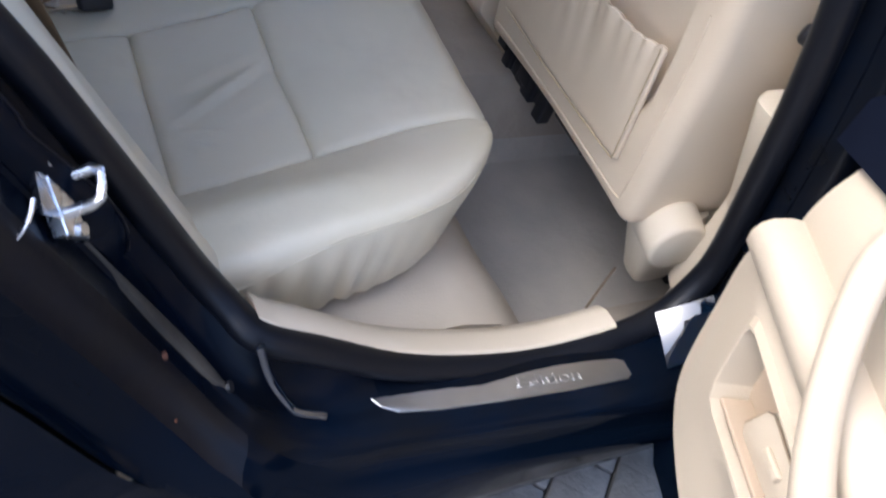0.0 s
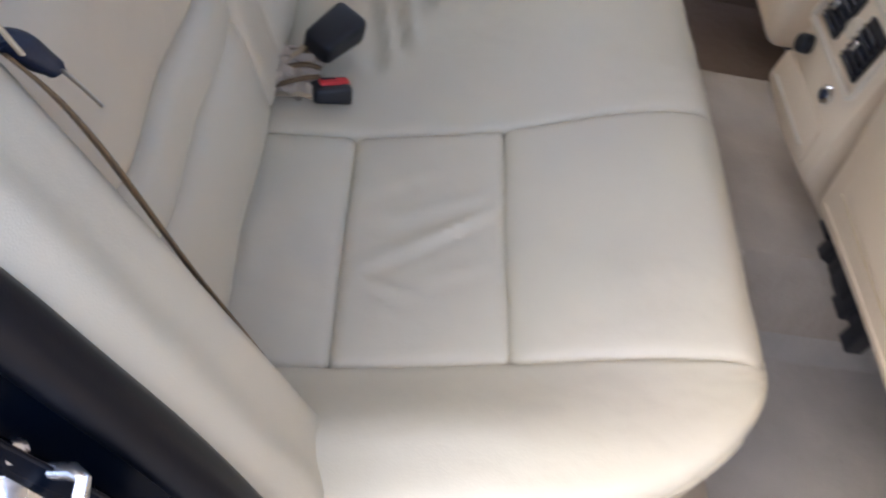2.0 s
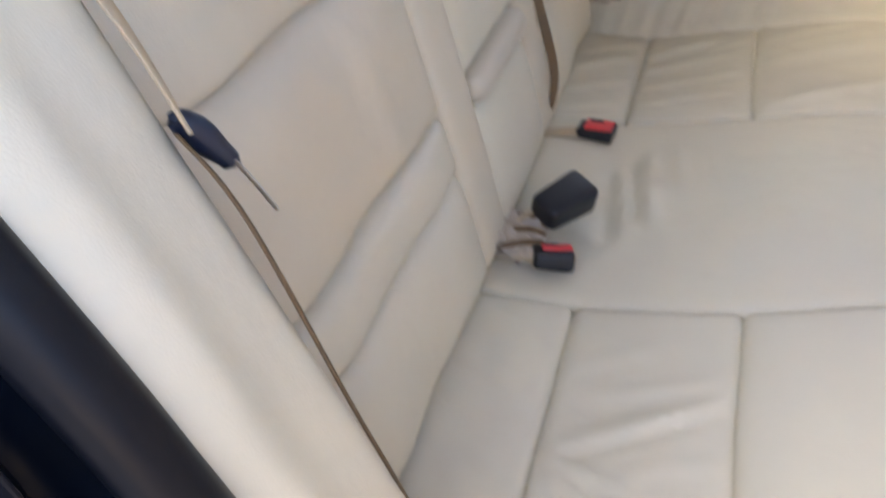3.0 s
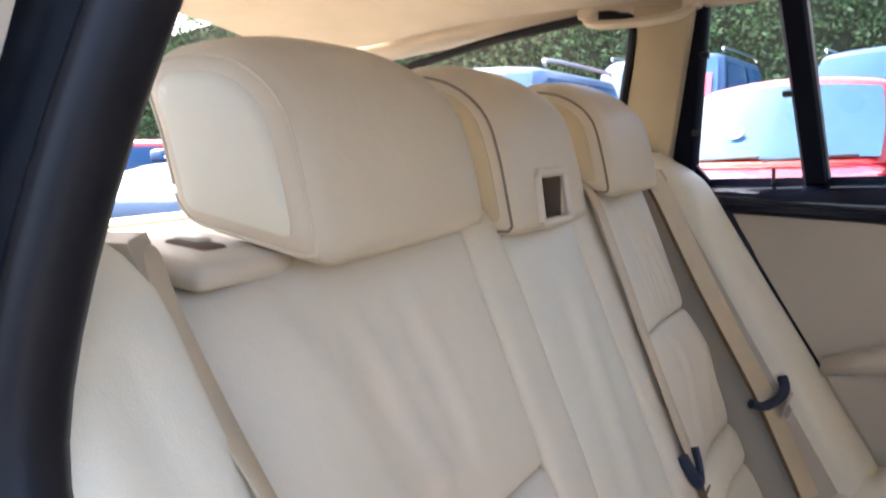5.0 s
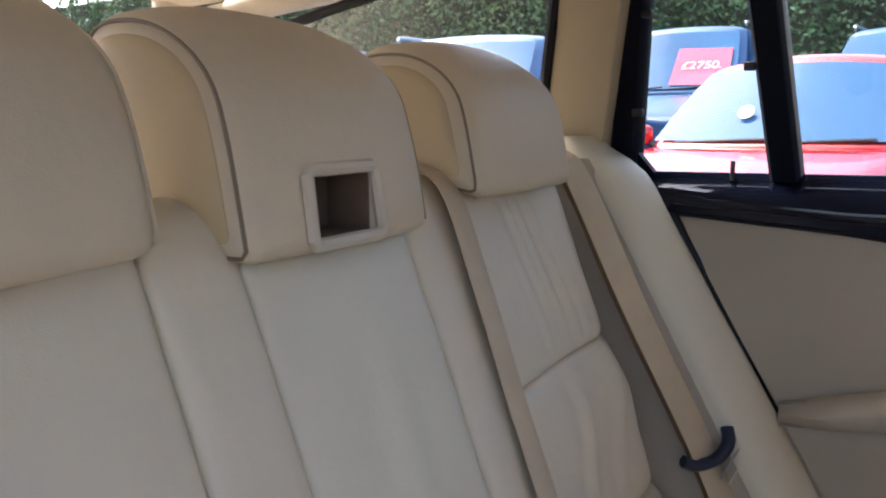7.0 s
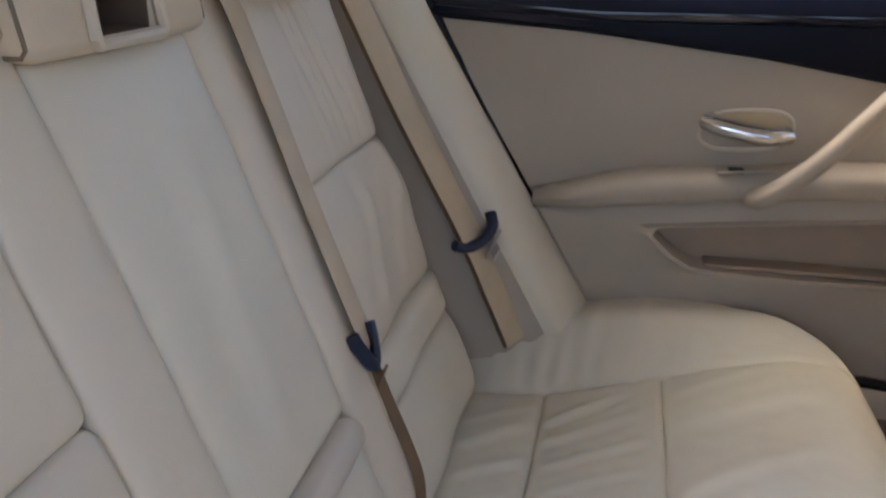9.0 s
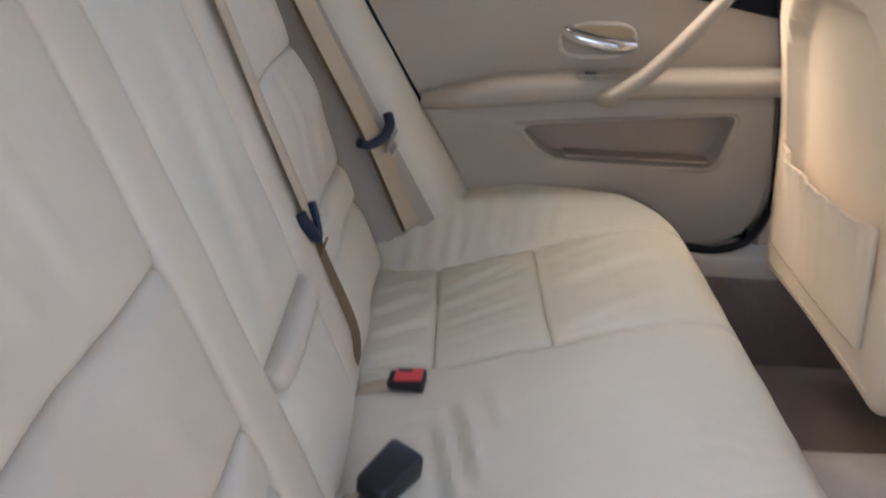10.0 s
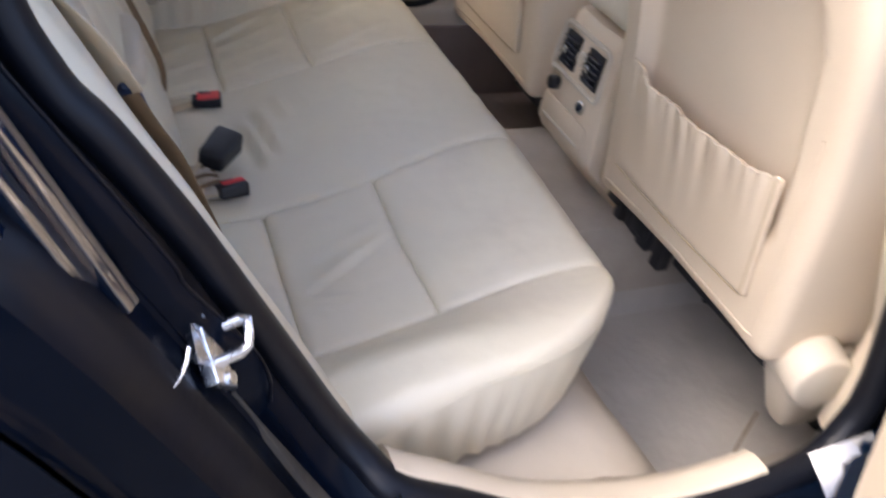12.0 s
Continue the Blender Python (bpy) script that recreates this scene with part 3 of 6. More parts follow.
for side in (-1, 1):
    rail = tube(smooth_path([(-1.02, side * 0.645, 1.352), (-0.9, side * 0.632, 1.362), (-0.7, side * 0.615, 1.376), (-0.5, side * 0.605, 1.388), (0.0, side * 0.61, 1.398), (0.5, side * 0.615, 1.39), (0.85, side * 0.605, 1.365), (1.05, side * 0.61, 1.30), (1.3, side * 0.63, 1.15), (1.58, side * 0.66, 0.99)], 5), 0.030, 0.026, seg=14)
    part("roof_rail", rail, TRIM if side > 0 else PAINT, car_body, "cream covered roof side rail" if side > 0 else "dark blue roof side rail")

for s in (-1, 1):
    lining = part("front_door_lining", box(0.74, 1.54, min(s * 0.70, s * 0.775), max(s * 0.70, s * 0.775), 0.19, 0.97, 0.02, (3, 1, 3), lambda p: Vector((p.x, p.y + 0.0015 * math.sin(p.x * 11), p.z))), VINYL)
    tagged(lining, "beige vinyl lining of a closed front door", "door lining", kind="structure")

# far side wall, front and rear closing walls
lower = part("wall_far", box(-1.3, 1.7, 0.80, 0.88, 0.17, 0.98, 0.01, (2, 1, 2)), PAINT)
tagged(lower, "dark blue outer skin of the closed side", "car side", kind="structure")
wall_front = part("wall_front", box(1.55, 1.62, -0.75, 0.75, 0.17, 0.98, 0.02, (1, 2, 2)), VINYL)
tagged(wall_front, "plain beige bulkhead below the windscreen", "bulkhead", kind="structure")
near_front = part("wall_near_front", box(0.66, 1.6, -0.88, -0.78, 0.17, 0.98, 0.02, (2, 1, 2)), PAINT)
tagged(near_front, "dark blue closed front door on the open side", "car side", kind="structure")


def slab(name, poly, side, mat, label, category, inner=0.0, thick=0.03):
    """A pillar plate on the leaning side plane; poly of (x, z)."""
    lean = table([(1.0, 0.765), (1.07, 0.735), (1.38, 0.605)])
    ob = part(name, prism(poly, lambda a, b, d: Vector((a, side * (lean(b) - inner + d), b)), thick, bevel=0.008), mat, None, smooth=True, angle=35)
    return tagged(ob, label, category, kind="structure")


slab("pillar_c", [(-0.335, 1.04), (-0.30, 1.16), (-0.272, 1.27), (-0.245, 1.375), (-0.345, 1.375), (-0.353, 1.34), (-0.36, 1.28), (-0.385, 1.20), (-0.43, 1.04)], 1, PILLAR_SHADED,
     "cream moulded pillar trim between the side windows, shade in its tan colour", "pillar trim", 0.055, 0.07)
slab("pillar_c_near", [(-0.295, 1.0), (-0.285, 1.10), (-0.25, 1.22), (-0.215, 1.37), (-0.33, 1.375), (-0.36, 1.28), (-0.385, 1.20), (-0.44, 1.0)], -1, TRIM,
     "cream moulded pillar trim beside the open door", "pillar trim", 0.03, 0.09)
for side in (-1, 1):
    seal = smooth_path([(x, side * (table([(1.0, 0.71), (1.07, 0.68), (1.38, 0.555)])(z)), z) for x, z in
                        ((-0.42, 1.05), (-0.39, 1.2), (-0.352, 1.34), (-0.375, 1.362), (-0.42, 1.367), (-0.577, 1.352), (-0.755, 1.325), (-0.88, 1.295), (-1.0, 1.22), (-1.06, 1.05))], 5)
    part("quarter_window_seal", tube(seal, 0.009, seg=8, up=(0, 1, 0)), RUBBER, car_body, "black quarter window seal")
    q = [(-0.40, 1.04), (-0.375, 1.2), (-0.345, 1.345), (-0.40, 1.37), (-0.577, 1.36), (-0.755, 1.33), (-0.88, 1.30), (-1.0, 1.225), (-1.07, 1.04)]
    pane = part("quarter_glass", prism(q, lambda a, b, d: Vector((a, side * (table([(1.0, 0.72), (1.07, 0.69), (1.38, 0.565)])(b) + d), b)), 0.004), GLASS, car_body, "clear quarter window glass", smooth=False)
    pane.visible_shadow = False
    lowq = part("cargo_side", box(-1.3, -0.33, min(side * 0.62, side * 0.80), max(side * 0.62, side * 0.80), 0.17, 1.04, 0.02, (3, 1, 3)), TRIM, car_body, "cream trimmed load bay side")
    d_pillar = tube([(-1.02, side * 0.745, 1.04), (-1.04, side * 0.715, 1.20), (-1.05, side * 0.68, 1.375)], 0.05, 0.07, up=(1, 0, 0), seg=14)
    part("rear_pillar", d_pillar, TRIM, car_body, "cream rear pillar trim")
    part("tailgate_seal", tube([(-1.12, side * 0.70, 1.04), (-1.115, side * 0.672, 1.20), (-1.10, side * 0.640, 1.405)], 0.020, seg=8, up=(1, 0, 0)), RUBBER, car_body, "black tailgate seal")
    part("tailgate_post", tube([(-1.16, side * 0.655, 1.04), (-1.15, side * 0.620, 1.20), (-1.13, side * 0.585, 1.405)], 0.034, 0.030, up=(1, 0, 0), seg=12), TRIM, car_body, "cream tailgate pillar trim")
part("tailgate_header", tube([(-1.15, -0.54, 1.442), (-1.155, -0.3, 1.460), (-1.155, 0.0, 1.468), (-1.155, 0.3, 1.460), (-1.15, 0.54, 1.442)], 0.03, 0.016, seg=12), TRIM, car_body, "cream tailgate header trim")
rear_pane = part("rear_glass", rings([[Vector((-1.18, -0.64, 1.03)), Vector((-1.18, 0.64, 1.03))], [Vector((-1.15, -0.57, 1.40)), Vector((-1.15, 0.57, 1.40))]], closed=False), GLASS, car_body, "clear tailgate glass", smooth=False)
rear_pane.visible_shadow = False
screen_pane = part("windscreen", rings([[Vector((1.60, -0.66, 0.985)), Vector((1.60, 0.66, 0.985))], [Vector((1.02, -0.59, 1.37)), Vector((1.02, 0.59, 1.37))]], closed=False), GLASS, car_body, "clear sloping windscreen", smooth=False)
screen_pane.visible_shadow = False
part("tailgate_lower", box(-1.26, -1.17, -0.70, 0.70, 0.17, 1.035, 0.03, (1, 4, 3)), TRIM, car_body, "cream tailgate lower trim")
cover = part("load_cover", box(-1.17, -0.50, -0.62, 0.62, 1.005, 1.02, 0.006, (4, 6, 1), lambda p: p + Vector((0, 0, 0.004 * math.sin(p.x * 30)))), VINYL)
tagged(cover, "beige roller cover drawn over the load bay", "load cover")
cover_box = part("load_cover_cassette", tube([(-0.50, -0.60, 1.015), (-0.50, 0.60, 1.015)], 0.03, seg=16), DARK_HOLE)
tagged(cover_box, "dark brown cassette of the load cover behind the backrest", "cover cassette")

lamp = thing("roof_lamp", "beige rear reading lamp in the headlining", "roof lamp", (-0.62, 0.20, 1.44))
part("housing", rbox((0.11, 0.17, 0.02), 0.009, (3, 3, 1), lambda p: p + Vector((-0.62, 0.20, 1.432))), LINING, lamp)
part("lens", rbox((0.06, 0.10, 0.012), 0.005, (2, 2, 1), lambda p: p + Vector((-0.62, 0.20, 1.424))), DARK_HOLE, lamp)
grab = thing("grab_handle", "beige folding grab handle above the far door", "grab handle", (-0.33, 0.50, 1.36))
part("bar", tube(smooth_path([(-0.42, 0.52, 1.362), (-0.40, 0.50, 1.345), (-0.33, 0.495, 1.340), (-0.26, 0.50, 1.345), (-0.24, 0.52, 1.362)], 4), 0.011, 0.008, seg=10), TRIM, grab)
for x in (-0.42, -0.24):
    part("mount", rbox((0.03, 0.035, 0.018), 0.006, (1, 1, 1), lambda p, x=x: p + Vector((x, 0.525, 1.366))), TRIM, grab)


# ---- rear bench cushion ----
CUSH = [(-0.16, 0.450), (-0.08, 0.458), (0.0, 0.469), (0.09, 0.494), (0.17, 0.519), (0.25, 0.545), (0.32, 0.562), (0.38, 0.566), (0.50, 0.560)]
cush_curve = table([(p.x, p.z) for p in smooth_path([(x, 0, z) for x, z in CUSH], 6)])
WRINKLES = [(0.025, -0.40, 0.127, -0.348, 0.0065, 0.0048), (0.017, -0.416, 0.07, -0.44, 0.0065, 0.0048), (0.034, -0.383, 0.161, -0.326, 0.0075, 0.0032), (0.024, -0.434, 0.045, -0.46, 0.006, 0.004),
            (0.048, -0.333, 0.141, -0.31, 0.008, 0.0031), (0.012, -0.30, 0.09, -0.268, 0.008, 0.0018), (0.09, -0.42, 0.155, -0.40, 0.009, 0.0016), (-0.08, -0.222, -0.045, -0.235, 0.006, 0.0017),
            (-0.13, -0.30, -0.05, -0.33, 0.01, 0.0016), (-0.10, -0.42, -0.03, -0.44, 0.01, 0.0016), (0.20, -0.30, 0.26, -0.36, 0.016, 0.0015), (0.22, -0.45, 0.32, -0.42, 0.016, 0.0014),
            (0.015, 0.05, 0.032, -0.079, 0.0095, 0.0062), (0.042, 0.089, 0.06, -0.044, 0.0095, 0.0062), (0.079, 0.12, 0.089, 0.043, 0.009, 0.0042), (0.112, 0.10, 0.12, 0.03, 0.009, 0.0022),
            (0.005, 0.43, 0.10, 0.475, 0.007, 0.0048), (0.005, 0.385, 0.12, 0.425, 0.008, 0.0034), (0.02, 0.33, 0.14, 0.365, 0.008, 0.0030), (0.03, 0.27, 0.13, 0.295, 0.008, 0.0024), (0.10, 0.445, 0.16, 0.475, 0.006, 0.0026),
            (-0.10, 0.30, -0.02, 0.34, 0.010, 0.0034), (-0.10, 0.37, -0.03, 0.42, 0.010, 0.0034), (-0.10, 0.24, -0.03, 0.26, 0.010, 0.0026), (-0.11, 0.43, -0.02, 0.475, 0.008, 0.0028),
            (0.20, 0.25, 0.33, 0.30, 0.014, 0.0026), (0.21, 0.40, 0.35, 0.43, 0.014, 0.0028), (0.19, 0.465, 0.30, 0.50, 0.008, 0.0028)]
WRINKLES += [(-0.085 + 0.034 * i, 0.530 + 0.008 * (i % 2), -0.078 + 0.036 * i, 0.655 - 0.012 * (i % 3), 0.0085, 0.0052 - 0.0004 * abs(i - 3)) for i in range(9)]


def half_width(x):
    return 0.702 - 0.024 * ease(x / 0.28) - 0.172 * (max(0.0, x - 0.17) / 0.278) ** 2.5


def cushion(u, v, w):
    """Bench space: u forward, v across, w below the top skin."""
    s, a = (1 if v > 0 else -1), abs(v)
    hw = half_width(u)
    inner = min(0.52, hw - 0.03)
    y = a * inner / 0.52 if a < 0.52 else inner + (a - 0.52) * (hw - inner) / 0.185
    if s < 0:
        # the near seam sweeps inwards towards the front edge
        y -= 0.038 * ease((u - 0.13) / 0.32) * math.exp(-((a - 0.205) / 0.13) ** 2)
    top = cush_curve(u)
    top += 0.070 * ease((y - 0.515) / 0.12) * (0.25 + 0.75 * ease((0.36 - u) / 0.30)) * ease((u + 0.30) / 0.2)
    top -= 0.010 * math.exp(-((a - 0.36) / 0.10) ** 2) * ease((u + 0.05) / 0.1) * ease((0.4 - u) / 0.1)
    R = 0.065
    d = 0.447 - u
    if d < R:
        top -= R - math.sqrt(max(0.0, R * R - (R - max(0.0, d)) ** 2))
    e = hw - y + 0.004
    if e < 0.024:
        top -= 0.024 - math.sqrt(max(0.0, 0.024 ** 2 - (0.024 - max(0.0, e)) ** 2))
    k = math.exp(-(w / 0.05) ** 2)
    top += k * crease(u, v, WRINKLES) + k * 0.0021 * noise.noise(Vector((u * 16, v * 16, 1.7))) + k * 0.0010 * noise.noise(Vector((u * 45, v * 45, 5)))
    x = u - 0.012 * ease((w - 0.02) / 0.12) * ease((u - 0.15) / 0.22)
    x -= 0.012 * ease((a - 0.15) / 0.35) * ease((u - 0.25) / 0.2) * (s < 0)
    pull = 1.0 - 0.010 * ease((w - 0.02) / 0.12)
    ripple = 0.0045 * math.sin(u * 165 + 2 * v + 1.5 * math.sin(u * 31)) * (0.15 + 0.85 * ease((0.26 - u) / 0.14)) * ease((w - 0.02) / 0.03) * ease((a - 0.6) / 0.06)
    return Vector((x, s * (y * pull + ripple), top - w))


def pad(u0, u1, v0, v1, deep, fn, crown=0.004, r=0.013, cell=0.0075, k=3):
    u0, u1, v0, v1 = u0 - 0.0017, u1 + 0.0017, v0 - 0.0017, v1 + 0.0017
    uc, vc, hu, hv = (u0 + u1) / 2, (v0 + v1) / 2, (u1 - u0) / 2, (v1 - v0) / 2

    def place(p):
        u, v, w = uc + p.x, vc + p.y, deep / 2 - p.z
        c = crown * (1 - abs(p.x / hu) ** 4) * (1 - abs(p.y / hv) ** 4) * math.exp(-(w / 0.05) ** 2)
        return fn(u, v, w - c)

    return rbox((u1 - u0, v1 - v0, deep), r, (max(2, int((u1 - u0) / cell)), max(2, int((v1 - v0) / cell)), max(2, int(deep / 0.03))), place, k)


bench = thing("rear_bench_cushion", "cream leather rear bench cushion with stitched panels and wrinkles", "seat cushion", (0.15, 0, 0.36))
part("centre_panel", pad(-0.150, 0.448, -0.2046, 0.2046, 0.145, cushion, 0.005), LEATHER, bench, "wrinkled cream leather centre seat panel")
for s in (-1, 1):
    lo, hi = sorted((s * 0.2054, s * 0.5215))
    part("rear_panel", pad(-0.150, -0.0004, lo, hi, 0.145, cushion, 0.004), LEATHER, bench)
    part("middle_panel", pad(0.0004, 0.1696, lo, hi, 0.145, cushion, 0.004), LEATHER, bench)
    part("front_panel", pad(0.1704, 0.448, lo, hi, 0.145, cushion, 0.004), LEATHER, bench)
    lo, hi = sorted((s * 0.5223, s * 0.705))
    part("side_bolster", pad(-0.145, 0.447, lo, hi, 0.145, cushion, 0.003), LEATHER, bench)

    seam = [cushion(u, s * 0.7065, 0.002 + 0.026 * ease((0.16 - u) / 0.16)) for u in [-0.10 + 0.47 * i / 30 for i in range(31)]]
    part("edge_seam", tube(seam, 0.0010, seg=6), LEATHER, bench, "stitched edge seam")


# ---- rear backrest ----
def back_x(z):
    return -0.10 - 0.372 * (z - 0.47)


NB = Vector((0.937, 0, 0.349))
BACK_WRINKLES = [(0.90, 0.395, 1.05, 0.36, 0.007, 0.0034), (0.89, 0.425, 1.04, 0.395, 0.007, 0.0045), (0.92, 0.365, 1.05, 0.335, 0.007, 0.0037), (0.88, 0.455, 1.00, 0.435, 0.008, 0.0022), (0.885, 0.34, 0.97, 0.32, 0.007, 0.0028),
                 (0.89, -0.30, 1.02, -0.32, 0.012, 0.0022), (0.88, -0.36, 1.0, -0.40, 0.012, 0.0026), (0.87, -0.42, 0.98, -0.46, 0.012, 0.0020), (0.70, -0.30, 0.83, -0.34, 0.012, 0.0030),
                 (0.70, 0.30, 0.82, 0.36, 0.012, 0.0047), (0.70, 0.40, 0.80, 0.46, 0.010, 0.0035), (0.72, -0.01, 0.95, 0.02, 0.02, 0.0042)]


def backrest(z, v, w):
    """Backrest space: z up the slope, v across, w behind the skin."""
    k = math.exp(-(w / 0.05) ** 2)
    a = abs(v)
    out = k * (crease(z, v, BACK_WRINKLES) + 0.0014 * noise.noise(Vector((z * 13, v * 13, 7.1))) + 0.0006 * noise.noise(Vector((z * 40, v * 40, 2))))
    out -= 0.035 * ease((a - 0.47) / 0.12) * ease((w + 0.2) / 0.1)
    out += 0.012 * ease((z - 0.72) / 0.1) * ease((0.86 - z) / 0.1) * ease((a - 0.2) / 0.1) * k
    out -= 0.010 * math.exp(-((a - 0.38) / 0.09) ** 2) * k
    t = 1.105 - z
    if t < 0.05:
        out -= 0.05 - math.sqrt(max(0.0, 0.05 ** 2 - (0.05 - max(0.0, t)) ** 2))
    lift = 0.02 * ease((w - 0.02) / 0.1) * ease((z - 1.0) / 0.1) - 0.034 * ease((-v - 0.40) / 0.07) * ease((z - 0.98) / 0.12)
    return Vector((back_x(z), v, z + lift)) + NB * (out - w)


back = thing("split_rear_seat", "cream leather split rear seat back with lumbar panels", "rear seat", (-0.2, 0, 0.47))
for s in (-1, 1):
    lo, hi = (0.210, 0.558) if s > 0 else (-0.558, -0.190)
    cz = 0.860 if s > 0 else 0.829
    part("upper_panel", pad(cz + 0.001, 1.104, lo, hi, 0.13, backrest, 0.006, cell=0.007), LEATHER_WORN, back)
    part("lumbar_panel", pad(0.664, cz, lo, hi, 0.13, backrest, 0.010, cell=0.014), LEATHER_WORN, back)
    part("lower_roll", pad(0.602, 0.662, lo, hi, 0.10, backrest, 0.012, 0.013, 0.012), LEATHER, back)
    part("base_roll", pad(0.475, 0.600, lo, hi, 0.10, backrest, 0.014, 0.014, 0.014), LEATHER, back)
    lo, hi = (0.1145, 0.2085) if s > 0 else (-0.1885, -0.1075)
    part("inner_pad", pad(0.475, 1.104, lo, hi, 0.13, backrest, 0.006, 0.009, 0.014), LEATHER_WORN, back)
part("fold_down_armrest", pad(0.662, 1.046, -0.106, 0.113, 0.12, backrest, 0.006, 0.012, 0.014), LEATHER, back, "smooth cream leather fold-down armrest panel")
part("armrest_pull", pad(0.630, 0.660, -0.100, 0.107, 0.10, lambda z, v, w: backrest(z, v, w - 0.016), 0.006, 0.016, 0.010), TRIM, back, "pale armrest pull edge")
part("centre_base_roll", pad(0.475, 0.626, -0.106, 0.113, 0.10, backrest, 0.012, 0.014, 0.014), LEATHER, back)
part("back_shell", box(-0.50, -0.40, -0.60, 0.60, 0.47, 1.06, 0.03, (2, 6, 4), lambda p: Vector((p.x + (1.06 - p.z) * 0.33, p.y, p.z))), CARPET, back, "carpeted back of the seat")

# seat release on the shoulder of the near backrest
rel = thing("seat_release", "cream bezel with a dark release lever on the backrest shoulder", "release lever", (-0.385, -0.482, 1.05))
TILT_M = Matrix.Rotation(radians(8), 3, "Y")
part("bezel", rbox((0.105, 0.10, 0.02), 0.009, (4, 4, 1), lambda p: Vector((-0.385, -0.482, 1.064)) + TILT_M @ p), TRIM, rel)
part("slot", rbox((0.042, 0.026, 0.010), 0.005, (2, 2, 1), lambda p: Vector((-0.385, -0.482, 1.0715)) + TILT_M @ p), DARK_HOLE, rel)
part("lever", rbox((0.026, 0.018, 0.010), 0.004, (2, 2, 1), lambda p: Vector((-0.394, -0.476, 1.0745)) + TILT_M @ p), STEEL, rel, "grey release lever")


# ---- head restraints ----
def d_profile(height, depth, radii, inset, n=8):
    """A closed side outline (x back to front, z up) with its own radius at each corner, drawn in by inset."""
    h, d = height - 2 * inset, depth - 2 * inset
    pts = []
    for (cx, cz), (sx, sz), r, a0 in (((0, 0), (1, 1), radii[0], 180), ((d, 0), (-1, 1), radii[1], 270), ((d, h), (-1, -1), radii[2], 0), ((0, h), (1, -1), radii[3], 90)):
        r = max(0.006, r - inset)
        for i in range(n + 1):
            a = radians(a0 + 90 * i / n)
            pts.append((inset + cx + sx * r + r * math.cos(a), inset + cz + sz * r + r * math.sin(a)))
    return pts


def headrest(name, y0, width, hole, label):
    ob = thing(name, label, "head restraint", (-0.36, y0, 1.07), group="rear head restraints")
    z0, z1 = (1.043, 1.236) if hole else (1.060, 1.236)
    depth = 0.135 if hole else 0.140
    hgt = z1 - z0
    radii = (0.02, 0.012, 0.075, 0.05) if hole else (0.03, 0.016, 0.070, 0.055)
    edge_r = 0.016 if hole else 0.022
    front = back_x(z0) + (0.024 if hole else 0.034)

    def bend(x, y, z):
        t, f, v = z / hgt, x / depth, 2 * y / width
        lean = -0.16 * z - 0.020 * t ** 3
        bulge = (0.008 if hole else 0.014) * (1 - v * v) * f * math.sin(math.pi * min(1.0, 0.15 + 0.8 * t))
        drop = (0.016 if hole else 0.018) * abs(v) ** 3 * t ** 2 + (0 if hole else -0.03 * (1 - f) * (1 - t))
        if y0 < 0:
            drop += (1 - v) / 2 * (0.003 + 0.005 * f * max(0.0, 1 - t))
        n = 0.0010 * noise.noise(Vector((x * 18, (y + y0) * 18, z * 18)))
        return Vector((front - depth + x + lean + bulge + n, y0 + y * (1 - 0.04 * t ** 2), z0 + z - drop))

    def ring_at(y, inset):
        pts = []
        outline = d_profile(hgt, depth, radii, inset)
        for (xa, za), (xb, zb) in zip(outline, outline[1:] + outline[:1]):
            cuts = max(1, int(math.hypot(xb - xa, zb - za) / 0.014))
            pts += [(xa + (xb - xa) * k / cuts, za + (zb - za) * k / cuts) for k in range(cuts)]
        return [bend(x, y, z) for x, z in pts]

    def ring_even(y, inset, count=64):
        outline = ring_at(y, inset)
        length = [0.0]
        for a, b in zip(outline, outline[1:] + outline[:1]):
            length.append(length[-1] + (b - a).length)
        out = []
        for i in range(count):
            d = length[-1] * i / count
            k = max(j for j in range(len(outline)) if length[j] <= d)
            seg = length[k + 1] - length[k] or 1.0
            out.append(outline[k].lerp(outline[(k + 1) % len(outline)], (d - length[k]) / seg))
        return out

    half = width / 2
    stations = [(-half + edge_r - edge_r * math.sin(radians(a)), edge_r * (1 - math.cos(radians(a)))) for a in (90, 70, 50, 30, 15)]
    flat = [(-half + edge_r + (width - 2 * edge_r) * i / 16, 0.0) for i in range(17)]
    stations = stations + flat + [(-y, e) for y, e in reversed(stations)]
    cush = part("cushion", rings([ring_even(y, e) for y, e in stations]), HEADREST, ob, angle=70)
    for s in (-1, 1):
        rim = ring_even(s * (half - edge_r * 0.30), edge_r * 0.32, 72)
        seam = [p + Vector((0, s * 0.0016, 0)) for p in rim if p.z > z0 + 0.004]
        first = next((i for i in range(1, len(seam)) if (seam[i] - seam[i - 1]).length > 0.03), 0)
        part("piping", tube(seam[first:] + seam[:first], 0.0017, seg=6, up=(0, 1, 0)), PIPING if y0 >= 0 else HEADREST, ob)
        dome = [ring_even(s * (half + 0.001), edge_r * 0.95), ring_even(s * (half + 0.003), edge_r + 0.010), ring_even(s * (half + 0.0045), edge_r + 0.024)]
        # lit pale leather for the near cheeks, the shaded tan copy elsewhere
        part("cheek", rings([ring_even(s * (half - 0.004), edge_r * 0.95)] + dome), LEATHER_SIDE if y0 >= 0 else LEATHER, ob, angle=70)
